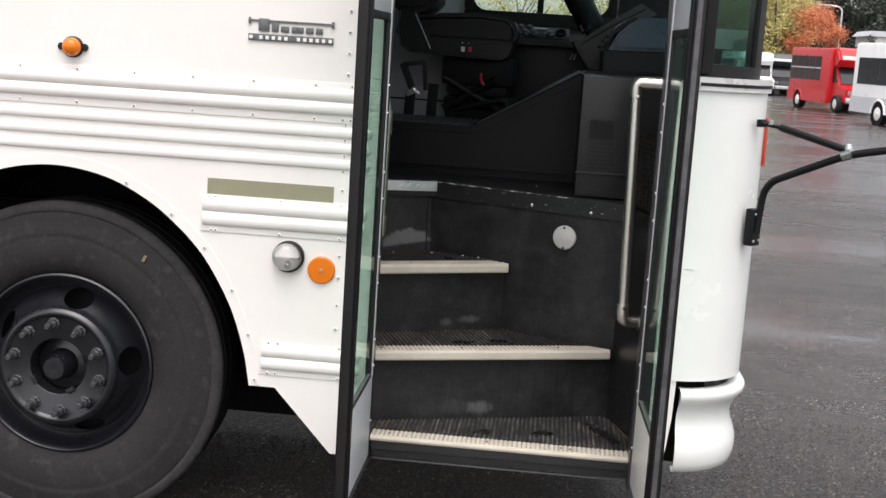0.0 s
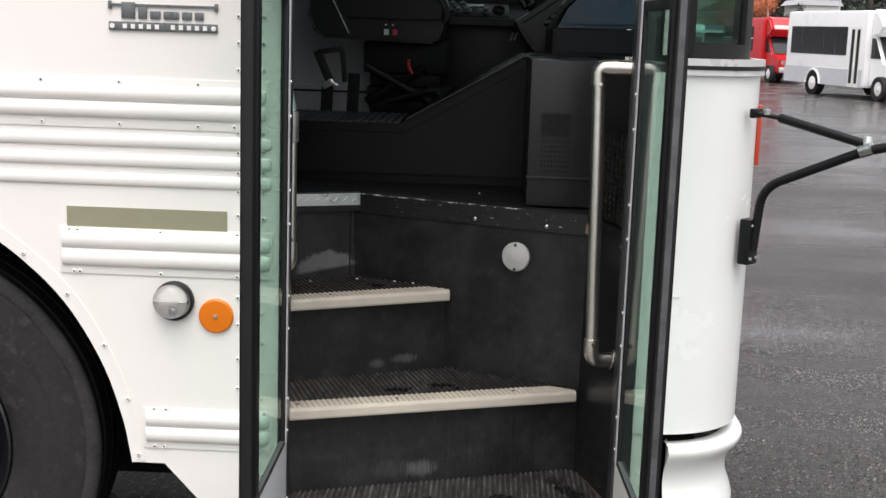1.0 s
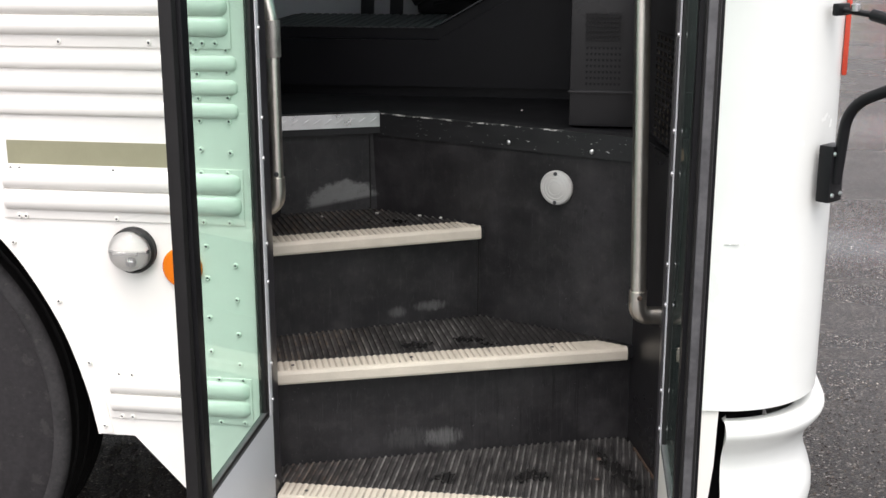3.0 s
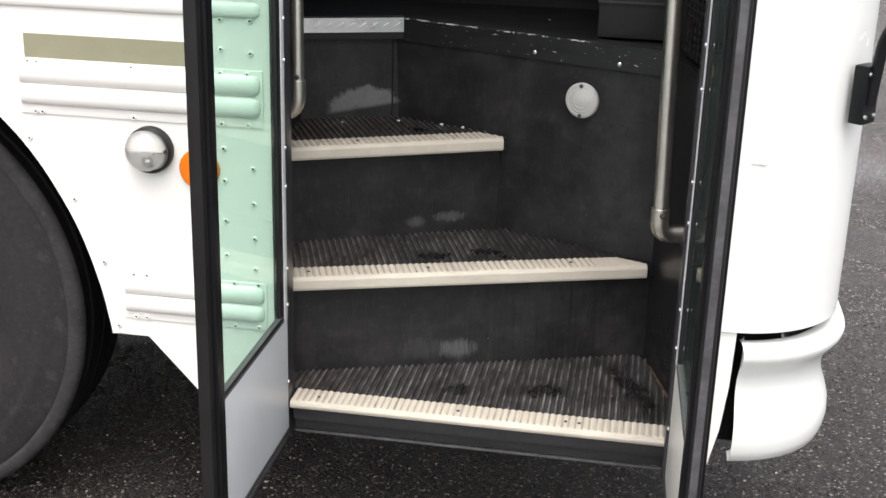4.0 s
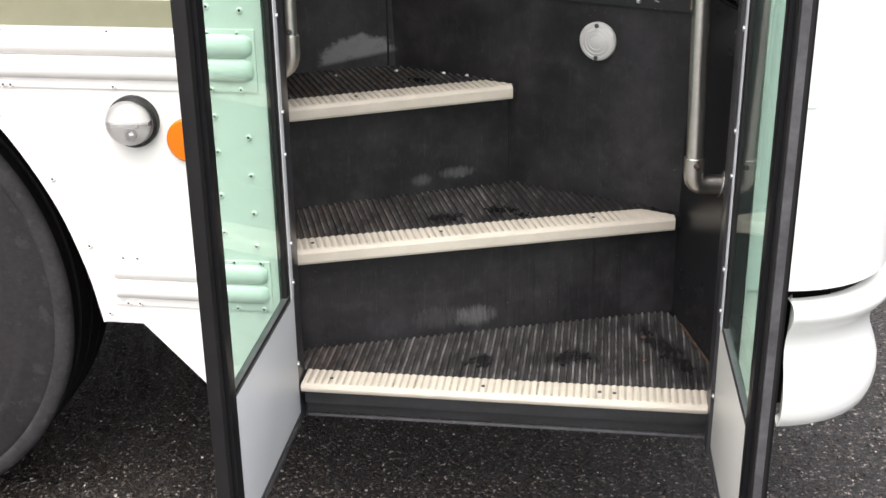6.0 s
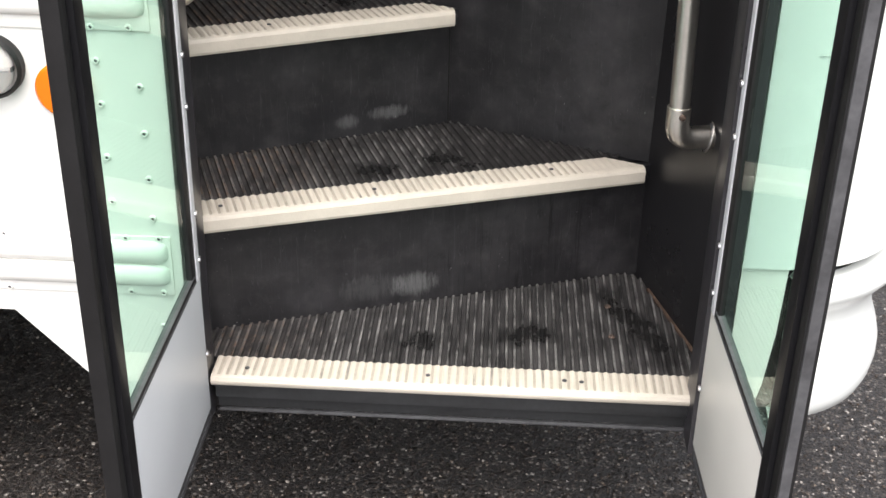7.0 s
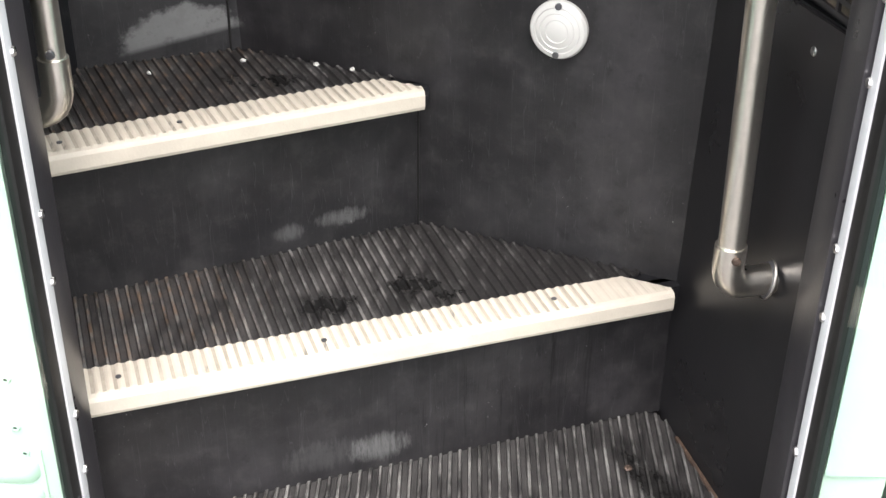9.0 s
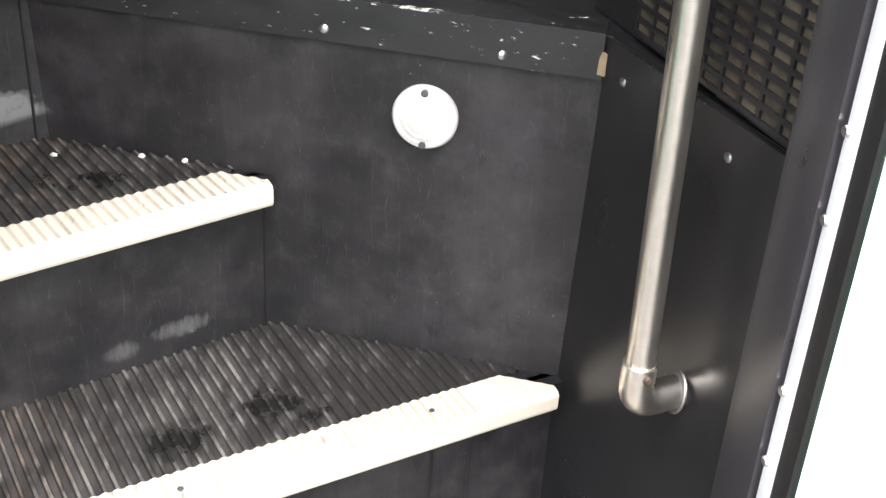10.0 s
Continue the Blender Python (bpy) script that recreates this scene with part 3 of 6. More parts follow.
bm = bm_new()
# rim flange, bowl, disc and hub seat
lathe(bm, [(0.298, -0.06), (0.303, -0.012), (0.306, 0.002), (0.300, 0.006), (0.293, 0.0), (0.287, -0.02), (0.283, -0.05), (0.262, -0.064)], wheel_m, 96)
SEGW = 180
key = [(0.262, -0.064), (0.250, -0.052), (0.238, -0.030), (0.225, -0.006), (0.205, 0.024), (0.197, 0.044), (0.188, 0.053), (0.182, 0.056), (0.176, 0.054), (0.171, 0.047), (0.167, 0.044), (0.10, 0.044), (0.094, 0.040), (0.091, -0.03)]
prof = []
for (r0, h0), (r1, h1) in zip(key[:6], key[1:7]):
    prof += [(r0 + (r1 - r0) * q / 4, h0 + (h1 - h0) * q / 4) for q in range(4)]
prof += key[6:]
hole = lambda ang, r: min(math.hypot(((ang - 6 - 72 * q + 180) % 360 - 180) / 12.0, (r - 0.228) / 0.026) for q in range(5))
vs, inside = [], []
for r, h in prof:
    row, flag = [], []
    for i in range(SEGW):
        ang = 360 * i / SEGW
        e = hole(ang, r)
        flag.append(e < 1)
        if e < 1:
            # push the rim of the hole out to its ellipse
            q0 = min(range(5), key=lambda q: abs((ang - 6 - 72 * q + 180) % 360 - 180))
            da = (ang - 6 - 72 * q0 + 180) % 360 - 180
            k = 1 / max(e, 0.2)
            ang2, r2 = 6 + 72 * q0 + da * k, 0.228 + (r - 0.228) * k
            h2 = h
            for (ra, ha), (rb, hb) in zip(key, key[1:]):
                if rb <= r2 <= ra:
                    h2 = ha + (hb - ha) * (ra - r2) / (ra - rb)
        else:
            ang2, r2, h2 = ang, r, h
        row.append(bm.verts.new(wheel_m @ Vector((r2 * math.cos(math.radians(ang2)), r2 * math.sin(math.radians(ang2)), h2))))
    vs.append(row)
    inside.append(flag)
for k in range(len(vs) - 1):
    for i in range(SEGW):
        j = (i + 1) % SEGW
        if inside[k][i] and inside[k][j] and inside[k + 1][i] and inside[k + 1][j]:
            continue
        bm.faces.new((vs[k][i], vs[k][j], vs[k + 1][j], vs[k + 1][i]))
bmesh.ops.delete(bm, geom=[v for v in bm.verts if not v.link_faces], context="VERTS")
part("rim", bm, RIM, tyre, "matt black steel rim with hand holes", 50)
bm = bm_new()
lathe(bm, [(0.30, -0.10), (0.26, -0.11), (0.10, -0.09), (0.10, 0.0)], wheel_m, 48)
part("brake_drum", bm, UNDER, tyre)
bm = bm_new()
lathe(bm, [(0.089, -0.03), (0.087, -0.018), (0.070, -0.014), (0.052, -0.006), (0.042, 0.024), (0.039, 0.066), (0.034, 0.075), (0.006, 0.077), (0.0, 0.075)], wheel_m, 40)
for q in range(3):
    a = math.radians((20, 215, 300)[q])
    box(bm, -0.007, 0.007, -0.014, 0.014, 0.035, 0.054, 0.002, wheel_m @ pose(0.092 * math.cos(a), 0.086 * math.sin(a), 0, 0, 0, math.degrees(a)))
part("hub_cap", bm, RIM, tyre, "black hub cap")
bm = bm_new()
lathe(bm, [(0.021, 0.0), (0.021, 0.006), (0.017, 0.008), (0.017, 0.026), (0.014, 0.030), (0.0105, 0.030), (0.0105, 0.058), (0.008, 0.062), (0, 0.062)], pose(0, 0, 0, 0), 8)
nut = part("wheel_nut", bm, NUT, tyre, "worn grey wheel nut and stud", 20)
for q in range(10):
    a = math.radians(23 + 36 * q)
    m = wheel_m @ pose(0.147 * math.cos(a), 0.147 * math.sin(a), 0.044, 0, 0, 17 * q)
    if q == 0:
        nut.matrix_basis = m
    else:
        again(nut, m)

# wheel well and underbody
bm = bm_new()
sheet(bm, [[(x, y, z + (0.006 if y > 0.02 else 0)) for x, z in ARCH] for y in (0.031, 0.75)])
box(bm, AX - 0.7, AX + 0.7, 0.75, 0.77, 0.3, 1.2)
part("wheel_well", bm, UNDER, bus)
# unseen boxes below the floor, added to keep light from under the bus
bm = bm_new()
box(bm, BACK, 0.62, 0.95, 2.2, 0.10, 1.0)
box(bm, -0.40, 0.62, 0.44, 0.96, 0.285, 0.31)
box(bm, -0.60, -0.42, 0.30, 0.96, 0.42, 0.80)
box(bm, AX - 0.08, AX + 0.08, 0.25, 2.2, 0.40, 0.62, 0.02)
box(bm, BACK, -0.72, 0.62, 0.72, 0.55, 0.95)
part("chassis_light_block", bm, UNDER, bus)

# ---- floor, stairwell ----
bm = bm_new()
LX = -0.41
pts = [(BACK, 0.03), (AX - 0.68, 0.03), (AX - 0.68, 0.78), (AX + 0.68, 0.78), (AX + 0.68, 0.03), (LX, 0.03), (LX, line4(LX)), PB, (0.534, 0.466), (0.650, 0.05), (FRONT - 0.2, 0.04), (FRONT - 0.01, 0.3), (FRONT - 0.01, FAR - 0.05), (BACK, FAR - 0.05)]
prism(bm, [(x, y, FLOOR - 0.05) for x, y in pts], (0, 0, 0.05))
bmesh.ops.triangulate(bm, faces=[f for f in bm.faces if len(f.verts) > 4])
part("floor", bm, FLOOR_RUBBER, bus, "black rubber bus floor", 0)


def wall_strip(name, a, b, z0, z1, thick, material, parent, label="", bevel=0.0):
    """An upright board from a to b in plan; thick pushes it to the right of the way from a to b."""
    a, b = Vector((*a, 0)), Vector((*b, 0))
    d = (b - a).normalized()
    nrm = Vector((d.y, -d.x, 0)) * thick
    bm = bm_new()
    prism(bm, [a + Vector((0, 0, z0)), b + Vector((0, 0, z0)), b + Vector((0, 0, z1)), a + Vector((0, 0, z1))], nrm, bevel)
    return part(name, bm, material, parent, label, 30)


def scuffed(name, spots):
    """Black step panel with pale scuff marks: rows of x, z, half width, half height."""
    m, n, l, p = nodes_of(name)
    tc = n.new("ShaderNodeTexCoord")
    sp = n.new("ShaderNodeSeparateXYZ")
    l.new(tc.outputs["Object"], sp.inputs[0])
    big = noise_node(n, l, 5, 6, 0.65)
    streak = noise_node(n, l, 14, 5, 0.6, (6, 6, 0.35))
    fine = noise_node(n, l, 75, 8, 0.75, (1.6, 1.6, 0.35))
    soft = noise_node(n, l, 30, 6, 0.65)
    c = ramp(n, l, big.outputs[0], [(0.3, (0.0110, 0.0103, 0.0112)), (0.55, (0.0188, 0.0176, 0.0188)), (0.78, (0.042, 0.039, 0.042))]).outputs[0]
    c = mix(n, l, ramp(n, l, streak.outputs[0], [(0.52, 0.0), (0.85, 0.07)]).outputs[0], c, (0.055, 0.055, 0.056))
    cloud = noise_node(n, l, 6.5, 3, 0.5)
    c = mix(n, l, ramp(n, l, cloud.outputs[0], [(0.50, 0.0), (0.72, 0.55)]).outputs[0], c, (0.037, 0.035, 0.036))
    c = mix(n, l, ramp(n, l, cloud.outputs[0], [(0.28, 0.7), (0.46, 0.0)]).outputs[0], c, (0.0102, 0.0094, 0.0108))

    def calc(op, a, b):
        q = n.new("ShaderNodeMath")
        q.operation = op
        for i, v in enumerate((a, b)):
            if isinstance(v, (int, float)):
                q.inputs[i].default_value = v
            else:
                l.new(v, q.inputs[i])
        return q.outputs[0]

    for x, z, w, h, power, rag in spots:
        dx = calc("DIVIDE", calc("SUBTRACT", sp.outputs[0], x), w)
        dz = calc("DIVIDE", calc("SUBTRACT", sp.outputs[2], z), h)
        d = calc("ADD", calc("MULTIPLY", dx, dx), calc("MULTIPLY", dz, dz))
        d = calc("ADD", d, calc("MULTIPLY", calc("SUBTRACT", (fine if rag > 2 else soft).outputs[0], 0.5), rag))
        d = ramp(n, l, d, [(0.0, 1.0), (1.0, 0.0)] if rag > 2 else [(0.72, 1.0), (1.0, 0.0)]).outputs[0]
        if rag < 2:
            # scraped flat along its lower edge, thinner towards the top
            d = calc("MULTIPLY", d, ramp(n, l, calc("ADD", dz, calc("MULTIPLY", dx, -0.22)), [(0.06, 0.0), (0.20, 1.0)]).outputs[0])
            d = calc("MULTIPLY", d, ramp(n, l, big.outputs[0], [(0.25, 0.65), (0.7, 1.0)]).outputs[0])
        f = calc("MULTIPLY", d, power)
        c = mix(n, l, f, c, (0.24, 0.24, 0.235))
    mottle = noise_node(n, l, 26, 9, 0.72)
    c = mix(n, l, ramp(n, l, mottle.outputs[0], [(0.50, 0.0), (0.72, 0.30)]).outputs[0], c, (0.060, 0.058, 0.056))
    c = mix(n, l, ramp(n, l, mottle.outputs[0], [(0.30, 0.6), (0.44, 0.0)]).outputs[0], c, (0.008, 0.008, 0.008))
    scratch = noise_node(n, l, 9, 2, 0.4, (9, 9, 0.5))
    c = mix(n, l, ramp(n, l, scratch.outputs[0], [(0.495, 0.0), (0.5, 0.22), (0.505, 0.0)]).outputs[0], c, (0.10, 0.10, 0.10))
    drip = noise_node(n, l, 1, 4, 0.7, (95, 95, 5))
    reach = calc("DIVIDE", calc("SUBTRACT", sp.outputs[0], 0.24), 0.22)
    reach = ramp(n, l, calc("MULTIPLY", reach, reach), [(0.3, 1.0), (1.0, 0.0)]).outputs[0]
    reach = calc("MULTIPLY", reach, calc("LESS_THAN", sp.outputs[2], 0.585))
    reach = calc("MULTIPLY", reach, calc("LESS_THAN", sp.outputs[1], line2(0.6)))
    c = mix(n, l, calc("MULTIPLY", reach, ramp(n, l, drip.outputs[0], [(0.56, 0.0), (0.68, 0.7)]).outputs[0]), c, (0.005, 0.005, 0.005))
    c = mix(n, l, calc("MULTIPLY", reach, ramp(n, l, drip.outputs[0], [(0.34, 0.12), (0.42, 0.0)]).outputs[0]), c, (0.075, 0.075, 0.078))
    fleck = noise_node(n, l, 210, 2, 0.5)
    where = noise_node(n, l, 8, 3, 0.6)
    flecks = calc("MULTIPLY", ramp(n, l, fleck.outputs[0], [(0.735, 0.0), (0.76, 1.0)]).outputs[0], ramp(n, l, where.outputs[0], [(0.55, 0.0), (0.68, 0.8)]).outputs[0])
    c = mix(n, l, flecks, c, (0.30, 0.30, 0.29))
    l.new(c, p.inputs["Base Color"])
    l.new(ramp(n, l, big.outputs[0], [(0.3, 0.38), (0.7, 0.6)]).outputs[0], p.inputs["Roughness"])
    p.inputs["Specular IOR Level"].default_value = 0.3
    b = n.new("ShaderNodeBump")
    b.inputs["Strength"].default_value, b.inputs["Distance"].default_value = 0.15, 0.002
    l.new(fine.outputs[0], b.inputs["Height"])
    l.new(b.outputs[0], p.inputs["Normal"])
    return m


T1, T2, T3 = 0.35, 0.60, 0.85
SCUFF = scuffed("scuffed_black_riser", [(0.075, 0.388, 0.050, 0.028, 0.36, 3.4), (0.0, 0.392, 0.07, 0.030, 0.10, 3.4), (0.005, 0.639, 0.045, 0.016, 0.27, 3.4), (-0.075, 0.630, 0.026, 0.016, 0.20, 3.4), (-0.25, 0.866, 0.100, 0.070, 0.64, 1.3)])
stairs = tagged(part("stairwell_wall", (lambda b: (box(b, LX - 0.02, LX, 0.06, 0.72, 0.27, FLOOR), b)[1])(bm_new()), BLACK_STEP, bus, "black painted stairwell lining"))
bm = bm_new()
PTOP = (0.526, wall_p(0.526))
PBX = (-0.22, wall_p(-0.22))
FOOT = 0.014
prism(bm, [(PBX[0], PBX[1] + FOOT, T2 - 0.02), (PA[0], PA[1] + FOOT, T2 - 0.02), (*PTOP, FLOOR - 0.045), (*PBX, FLOOR - 0.045)], (0.0048, 0.0112, 0))
part("stairwell_panel", bm, SCUFF, stairs, "black panel beside the steps", 30)
wall_strip("stairwell_panel", (0.520, 0.490), (0.640, 0.055), 0.27, FLOOR - 0.002, -0.012, BLACK_SHEEN, stairs, "black panel beside the door")
wall_strip("stairwell_panel", (0.536, 0.556), (0.640, 0.055), FLOOR + 0.002, 1.55, -0.012, BLACK_SHEEN, stairs, "black panel beside the door")
# folded edge over the long panel, its paint chipped
CHIPPED = surf("chipped_black_edge", (0.011, 0.011, 0.012), 0.5, var=0.3, scale=24, worn=(0.60, 0.59, 0.57), worn_at=0.628, stretch=(0.5, 1, 1.9))
bm = bm_new()
a, b = Vector((*PB, 0)), Vector((0.524, wall_p(0.524), 0))
d = (b - a).normalized()
nrm = Vector((d.y, -d.x, 0))
prism(bm, [a + nrm * 0.005 + Vector((0, 0, FLOOR - 0.055)), a + nrm * 0.005 + Vector((0, 0, FLOOR + 0.004)), a - nrm * 0.05 + Vector((0, 0, FLOOR + 0.004)), a - nrm * 0.05 + Vector((0, 0, FLOOR)), a + nrm * 0.001 + Vector((0, 0, FLOOR - 0.002)), a + nrm * 0.001 + Vector((0, 0, FLOOR - 0.055))], b - a)
part("edge_trim", bm, CHIPPED, stairs, "black edge trim with chipped paint", 30)
WORN_EDGE = surf("paint_worn_to_metal", (0.012, 0.012, 0.013), 0.5, var=0.3, scale=22, worn=(0.55, 0.54, 0.52), worn_at=0.50, stretch=(0.35, 1, 1))
bm = bm_new()
e0, e1 = a + d * 0.004, a + d * (b - a).length * 0.74
prism(bm, [e0 + nrm * 0.0056 + Vector((0, 0, FLOOR + 0.0015)), e0 + nrm * 0.0056 + Vector((0, 0, FLOOR + 0.0048)), e0 + nrm * 0.001 + Vector((0, 0, FLOOR + 0.0050)), e0 + nrm * 0.001 + Vector((0, 0, FLOOR + 0.0041))], e1 - e0)
part("worn_edge", bm, WORN_EDGE, stairs, "edge worn to bare metal", 30)
bm = bm_new()
prism(bm, [b + nrm * 0.007 + d * q + Vector((0, 0, z)) for q, z in ((-0.005, FLOOR - 0.048), (0.005, FLOOR - 0.050), (0.005, FLOOR - 0.022), (-0.001, FLOOR - 0.018), (-0.004, FLOOR - 0.028))], -nrm * 0.006, 0.001)
part("sealant_patch", bm, surf("brown_sealant", (0.20, 0.15, 0.095), 0.7, var=0.3, scale=60), stairs, "dab of brown sealant")


def tread(z, front, back, x0, tip=None, name="step", lip=0.034, slack=0.0, nose_from=0.0):
    """A step: board, riser, ribbed rubber cover and cream nosing. front, back: functions of x; tip: where the nosing's front corner ends; nose_from: how far along it begins."""
    ang = math.atan((front(1) - front(0)))
    ux, uy = math.cos(ang), math.sin(ang)
    vx, vy = -uy, ux
    o = Vector((x0, front(x0), 0))

    def depth(s):
        # how far the cover reaches behind the nosing line at s along it
        lo = 0.0
        for k in range(120):
            lo = k * 0.004
            x, y = o.x + ux * s + vx * lo, o.y + uy * s + vy * lo
            if y > back(x) or y > wall_p(x) - 0.004 + slack or x > right_wall(y):
                break
        return lo

    length = 0.0
    while depth(length) > 0.020 and length < 1.2:
        length += 0.005
    nose_end = (tip - x0 - uy * 0.012) / ux if tip else length
    taper = math.tan(ang - math.atan(P_SLOPE))
    P = lambda s, t, h: (o.x + ux * s + vx * t, o.y + uy * s + vy * t, z + h)
    bm = bm_new()
    n = 40
    front_row, back_row = [], []
    for i in range(n + 1):
        s = length * i / n
        front_row.append(P(s, 0.012, -0.006))
        back_row.append(P(s, max(depth(s), 0.013) + 0.012, -0.006))
    sheet(bm, [[(p[0], p[1], p[2] - 0.03) for p in front_row], front_row, back_row])
    step = part(name, bm, BLACK_STEP, stairs, "black step with ribbed rubber and cream nosing", 30)
    # ribs
    NOSE = 0.056
    pitch = 0.0150
    bm = bm_new()
    k = 0
    verts, faces = [], []
    s = pitch / 2
    while s < length - 0.004:
        dpt = depth(s)
        if dpt > NOSE + 0.01:
            w = pitch * (0.25 + 0.03 * math.sin(k * 2.3))
            k += 1
            h = 0.0030
            i0 = len(verts)
            for t in (NOSE, dpt):
                verts += [P(s - pitch / 2, t, -0.004), P(s - w, t, -0.004), P(s - w * 0.55, t, h - 0.004 + 0.001), P(s + w * 0.55, t, h - 0.003), P(s + w, t, -0.004), P(s + pitch / 2, t, -0.004)]
            for q in range(5):
                faces.append((i0 + q, i0 + q + 1, i0 + 7 + q, i0 + 6 + q))
        s += pitch
    me = bpy.data.meshes.new("ribbed_cover")
    me.from_pydata(verts, [], faces)
    me.materials.append(RUBBER_MAT)
    me.materials.append(RIB_TOP)
    for q, p in enumerate(me.polygons):
        p.material_index = 1 if q % 5 == 2 else 0
    ob = new("ribbed_cover", me)
    ob.parent = step
    tagged(ob, "worn black ribbed rubber tread", kind="stuff")
    # nosing: scalloped top, plain front lip
    verts, faces = [], []
    s = 0.0
    sub = 6
    count = int(math.ceil(nose_end / (pitch / sub)))
    rows = []
    for i in range(sub * int(nose_from / pitch), count + 1):
        s = min(i * pitch / sub, nose_end)
        dpt = min(NOSE, max(depth(s), 0.001))
        if tip:
            dpt = min(dpt, 0.004 + taper * (nose_end - s))
        ph = (i % sub) / sub
        flat = 0.35 if z == T2 and s > nose_end - 0.13 else 1.0
        up = 0.0020 * flat * max(0.0, math.sin(math.pi * (ph * 1.5))) if ph < 0.67 else 0.0
        rows.append([P(s, -0.004, -lip), P(s, -0.010, 0.002 - lip), P(s, -0.012, 0.007 - lip), P(s, -0.012, -0.008), P(s, -0.009, -0.002), P(s, min(-0.002, dpt), up * 0.7), P(s, min(0.004, dpt), up), P(s, dpt, up), P(s, dpt, -0.004)])
    i0 = 0
    for r in rows:
        verts += r
    w = len(rows[0])
    for i in range(len(rows) - 1):
        for q in range(w - 1):
            a = i * w + q
            faces.append((a, a + 1, a + w + 1, a + w))
    faces.append(tuple(range(w)))
    faces.append(tuple((len(rows) - 1) * w + q for q in range(w)))
    me = bpy.data.meshes.new("nosing")
    me.from_pydata(verts, [], faces)
    me.materials.append(NOSING)
    me.materials.append(NOSING_GROOVE)
    for p in me.polygons[:-2]:
        row, q = divmod(p.index, w - 1)
        if q in (5, 6) and row % sub >= 4 and not (z == T2 and row > count - 52):
            p.material_index = 1
    ob = new("nosing", me)
    ob.parent = step
    tagged(ob, "cream rubber step nosing")
    return step, P, length


def right_wall(y):
    return 0.527 + (0.465 - y) * 0.276 - 0.003


tread(T1, lambda x: 0.042, lambda x: line2(x) + 0.043, LX, lip=0.019, nose_from=0.155)
tread(T2, line2, lambda x: line3(x) + 0.047, LX, 0.514, slack=0.014)
tread(T3, line3, lambda x: line4(x) + 0.02, LX, 0.134, slack=0.006)
for zlo, zhi, fn, in_by in ((T1 - 0.006, T2 - 0.006, line2, 0.032), (T2 - 0.006, T3 - 0.006, line3, 0.036), (T3 - 0.006, FLOOR - 0.04, line4, 0.014)):
    x0 = LX
    x1 = x0
    while fn(x1) + in_by + 0.006 < wall_p(x1) + (0.014 if fn is line3 else 0.0) and x1 < 0.56:
        x1 += 0.004
    if fn is line2:
        x1 = 0.548
    if fn is not line2:
        bm = bm_new()
        tube(bm, [(x1 - 0.004, fn(x1 - 0.004) + in_by - 0.0015, zlo), (x1 - 0.004, fn(x1 - 0.004) + in_by - 0.0015, zhi)], 0.0022, 8)
        part("corner_seam", bm, BLACK_RUBBER, stairs, "dark seam in the corner")
    wall_strip("riser", (x0, fn(x0) + in_by), (x1 + 0.016, fn(x1 + 0.016) + in_by), zlo, zhi, -0.01, SCUFF, stairs, "scuffed black riser")
bm = bm_new()
lathe(bm, [(0.0068, 0), (0.0062, 0.0015), (0.0045, 0.0026), (0.0018, 0.0024), (0.0012, 0.0012), (0, 0.001)], pose(0, 0, 0), 9)
sc = part("tread_screw", bm, RUST, stairs, "rusty tread screw")
sc.matrix_basis = Matrix.Translation((0.453, 0.331, T1 + 0.001))
again(sc, Matrix.Translation((0.453, 0.220, T1 + 0.001)))
bm = bm_new()
ra, rb = Vector((right_wall(0.41) - 0.001, 0.41, T1 - 0.003)), Vector((right_wall(0.15) - 0.001, 0.15, T1 - 0.003))
prism(bm, [ra, ra + Vector((-0.003, 0, 0)), ra + Vector((-0.002, 0, 0.003)), ra + Vector((0.002, 0, 0.005))], rb - ra)
part("rust_line", bm, surf("rust_in_the_joint", (0.05, 0.028, 0.018), 0.8, var=0.5, scale=40, worn=(0.16, 0.10, 0.06), worn_at=0.58), stairs, "rust in the joint of the step")
bm = bm_new()
lathe(bm, [(0.0042, 0), (0.0042, 0.0012), (0.002, 0.002), (0, 0.002)], pose(0, 0, 0), 8)
nail = part("nosing_nail", bm, DARK_STEEL, stairs, "small dark nosing nail")
nail.matrix_basis = Matrix.Translation((-0.358, line3(-0.358) + 0.022, T3 + 0.0025))
for x, fn, off, z in ((-0.209, line3, 0.022, T3), (-0.26, line2, 0.024, T2), (0.004, line2, 0.024, T2), (0.331, line2, 0.026, T2), (-0.20, lambda x: 0.042, 0.018, T1), (0.36, lambda x: 0.042, 0.022, T1), (0.39, lambda x: 0.042, 0.020, T1), (0.12, lambda x: 0.042, 0.02, T1)):
    again(nail, Matrix.Translation((x, fn(x) + off, z + 0.0025)))
# chequer-plate edge of the floor
bm = bm_new()
d = Vector((1, 0.42, 0)).normalized()
a = Vector((LX, line4(LX), 0))
nrm = Vector((d.y, -d.x, 0))
L4 = (Vector((*PB, 0)) - a).length
prism(bm, [a + nrm * 0.006 + Vector((0, 0, FLOOR - 0.032)), a + nrm * 0.006 + Vector((0, 0, FLOOR + 0.005)), a - nrm * 0.03 + Vector((0, 0, FLOOR + 0.005)), a - nrm * 0.03 + Vector((0, 0, FLOOR)), a + nrm * 0.002 + Vector((0, 0, FLOOR)), a + nrm * 0.002 + Vector((0, 0, FLOOR - 0.032))], d * L4)
plate = part("floor_edge", bm, ALU, stairs, "chequer-plate aluminium floor edge", 30)
bm = bm_new()
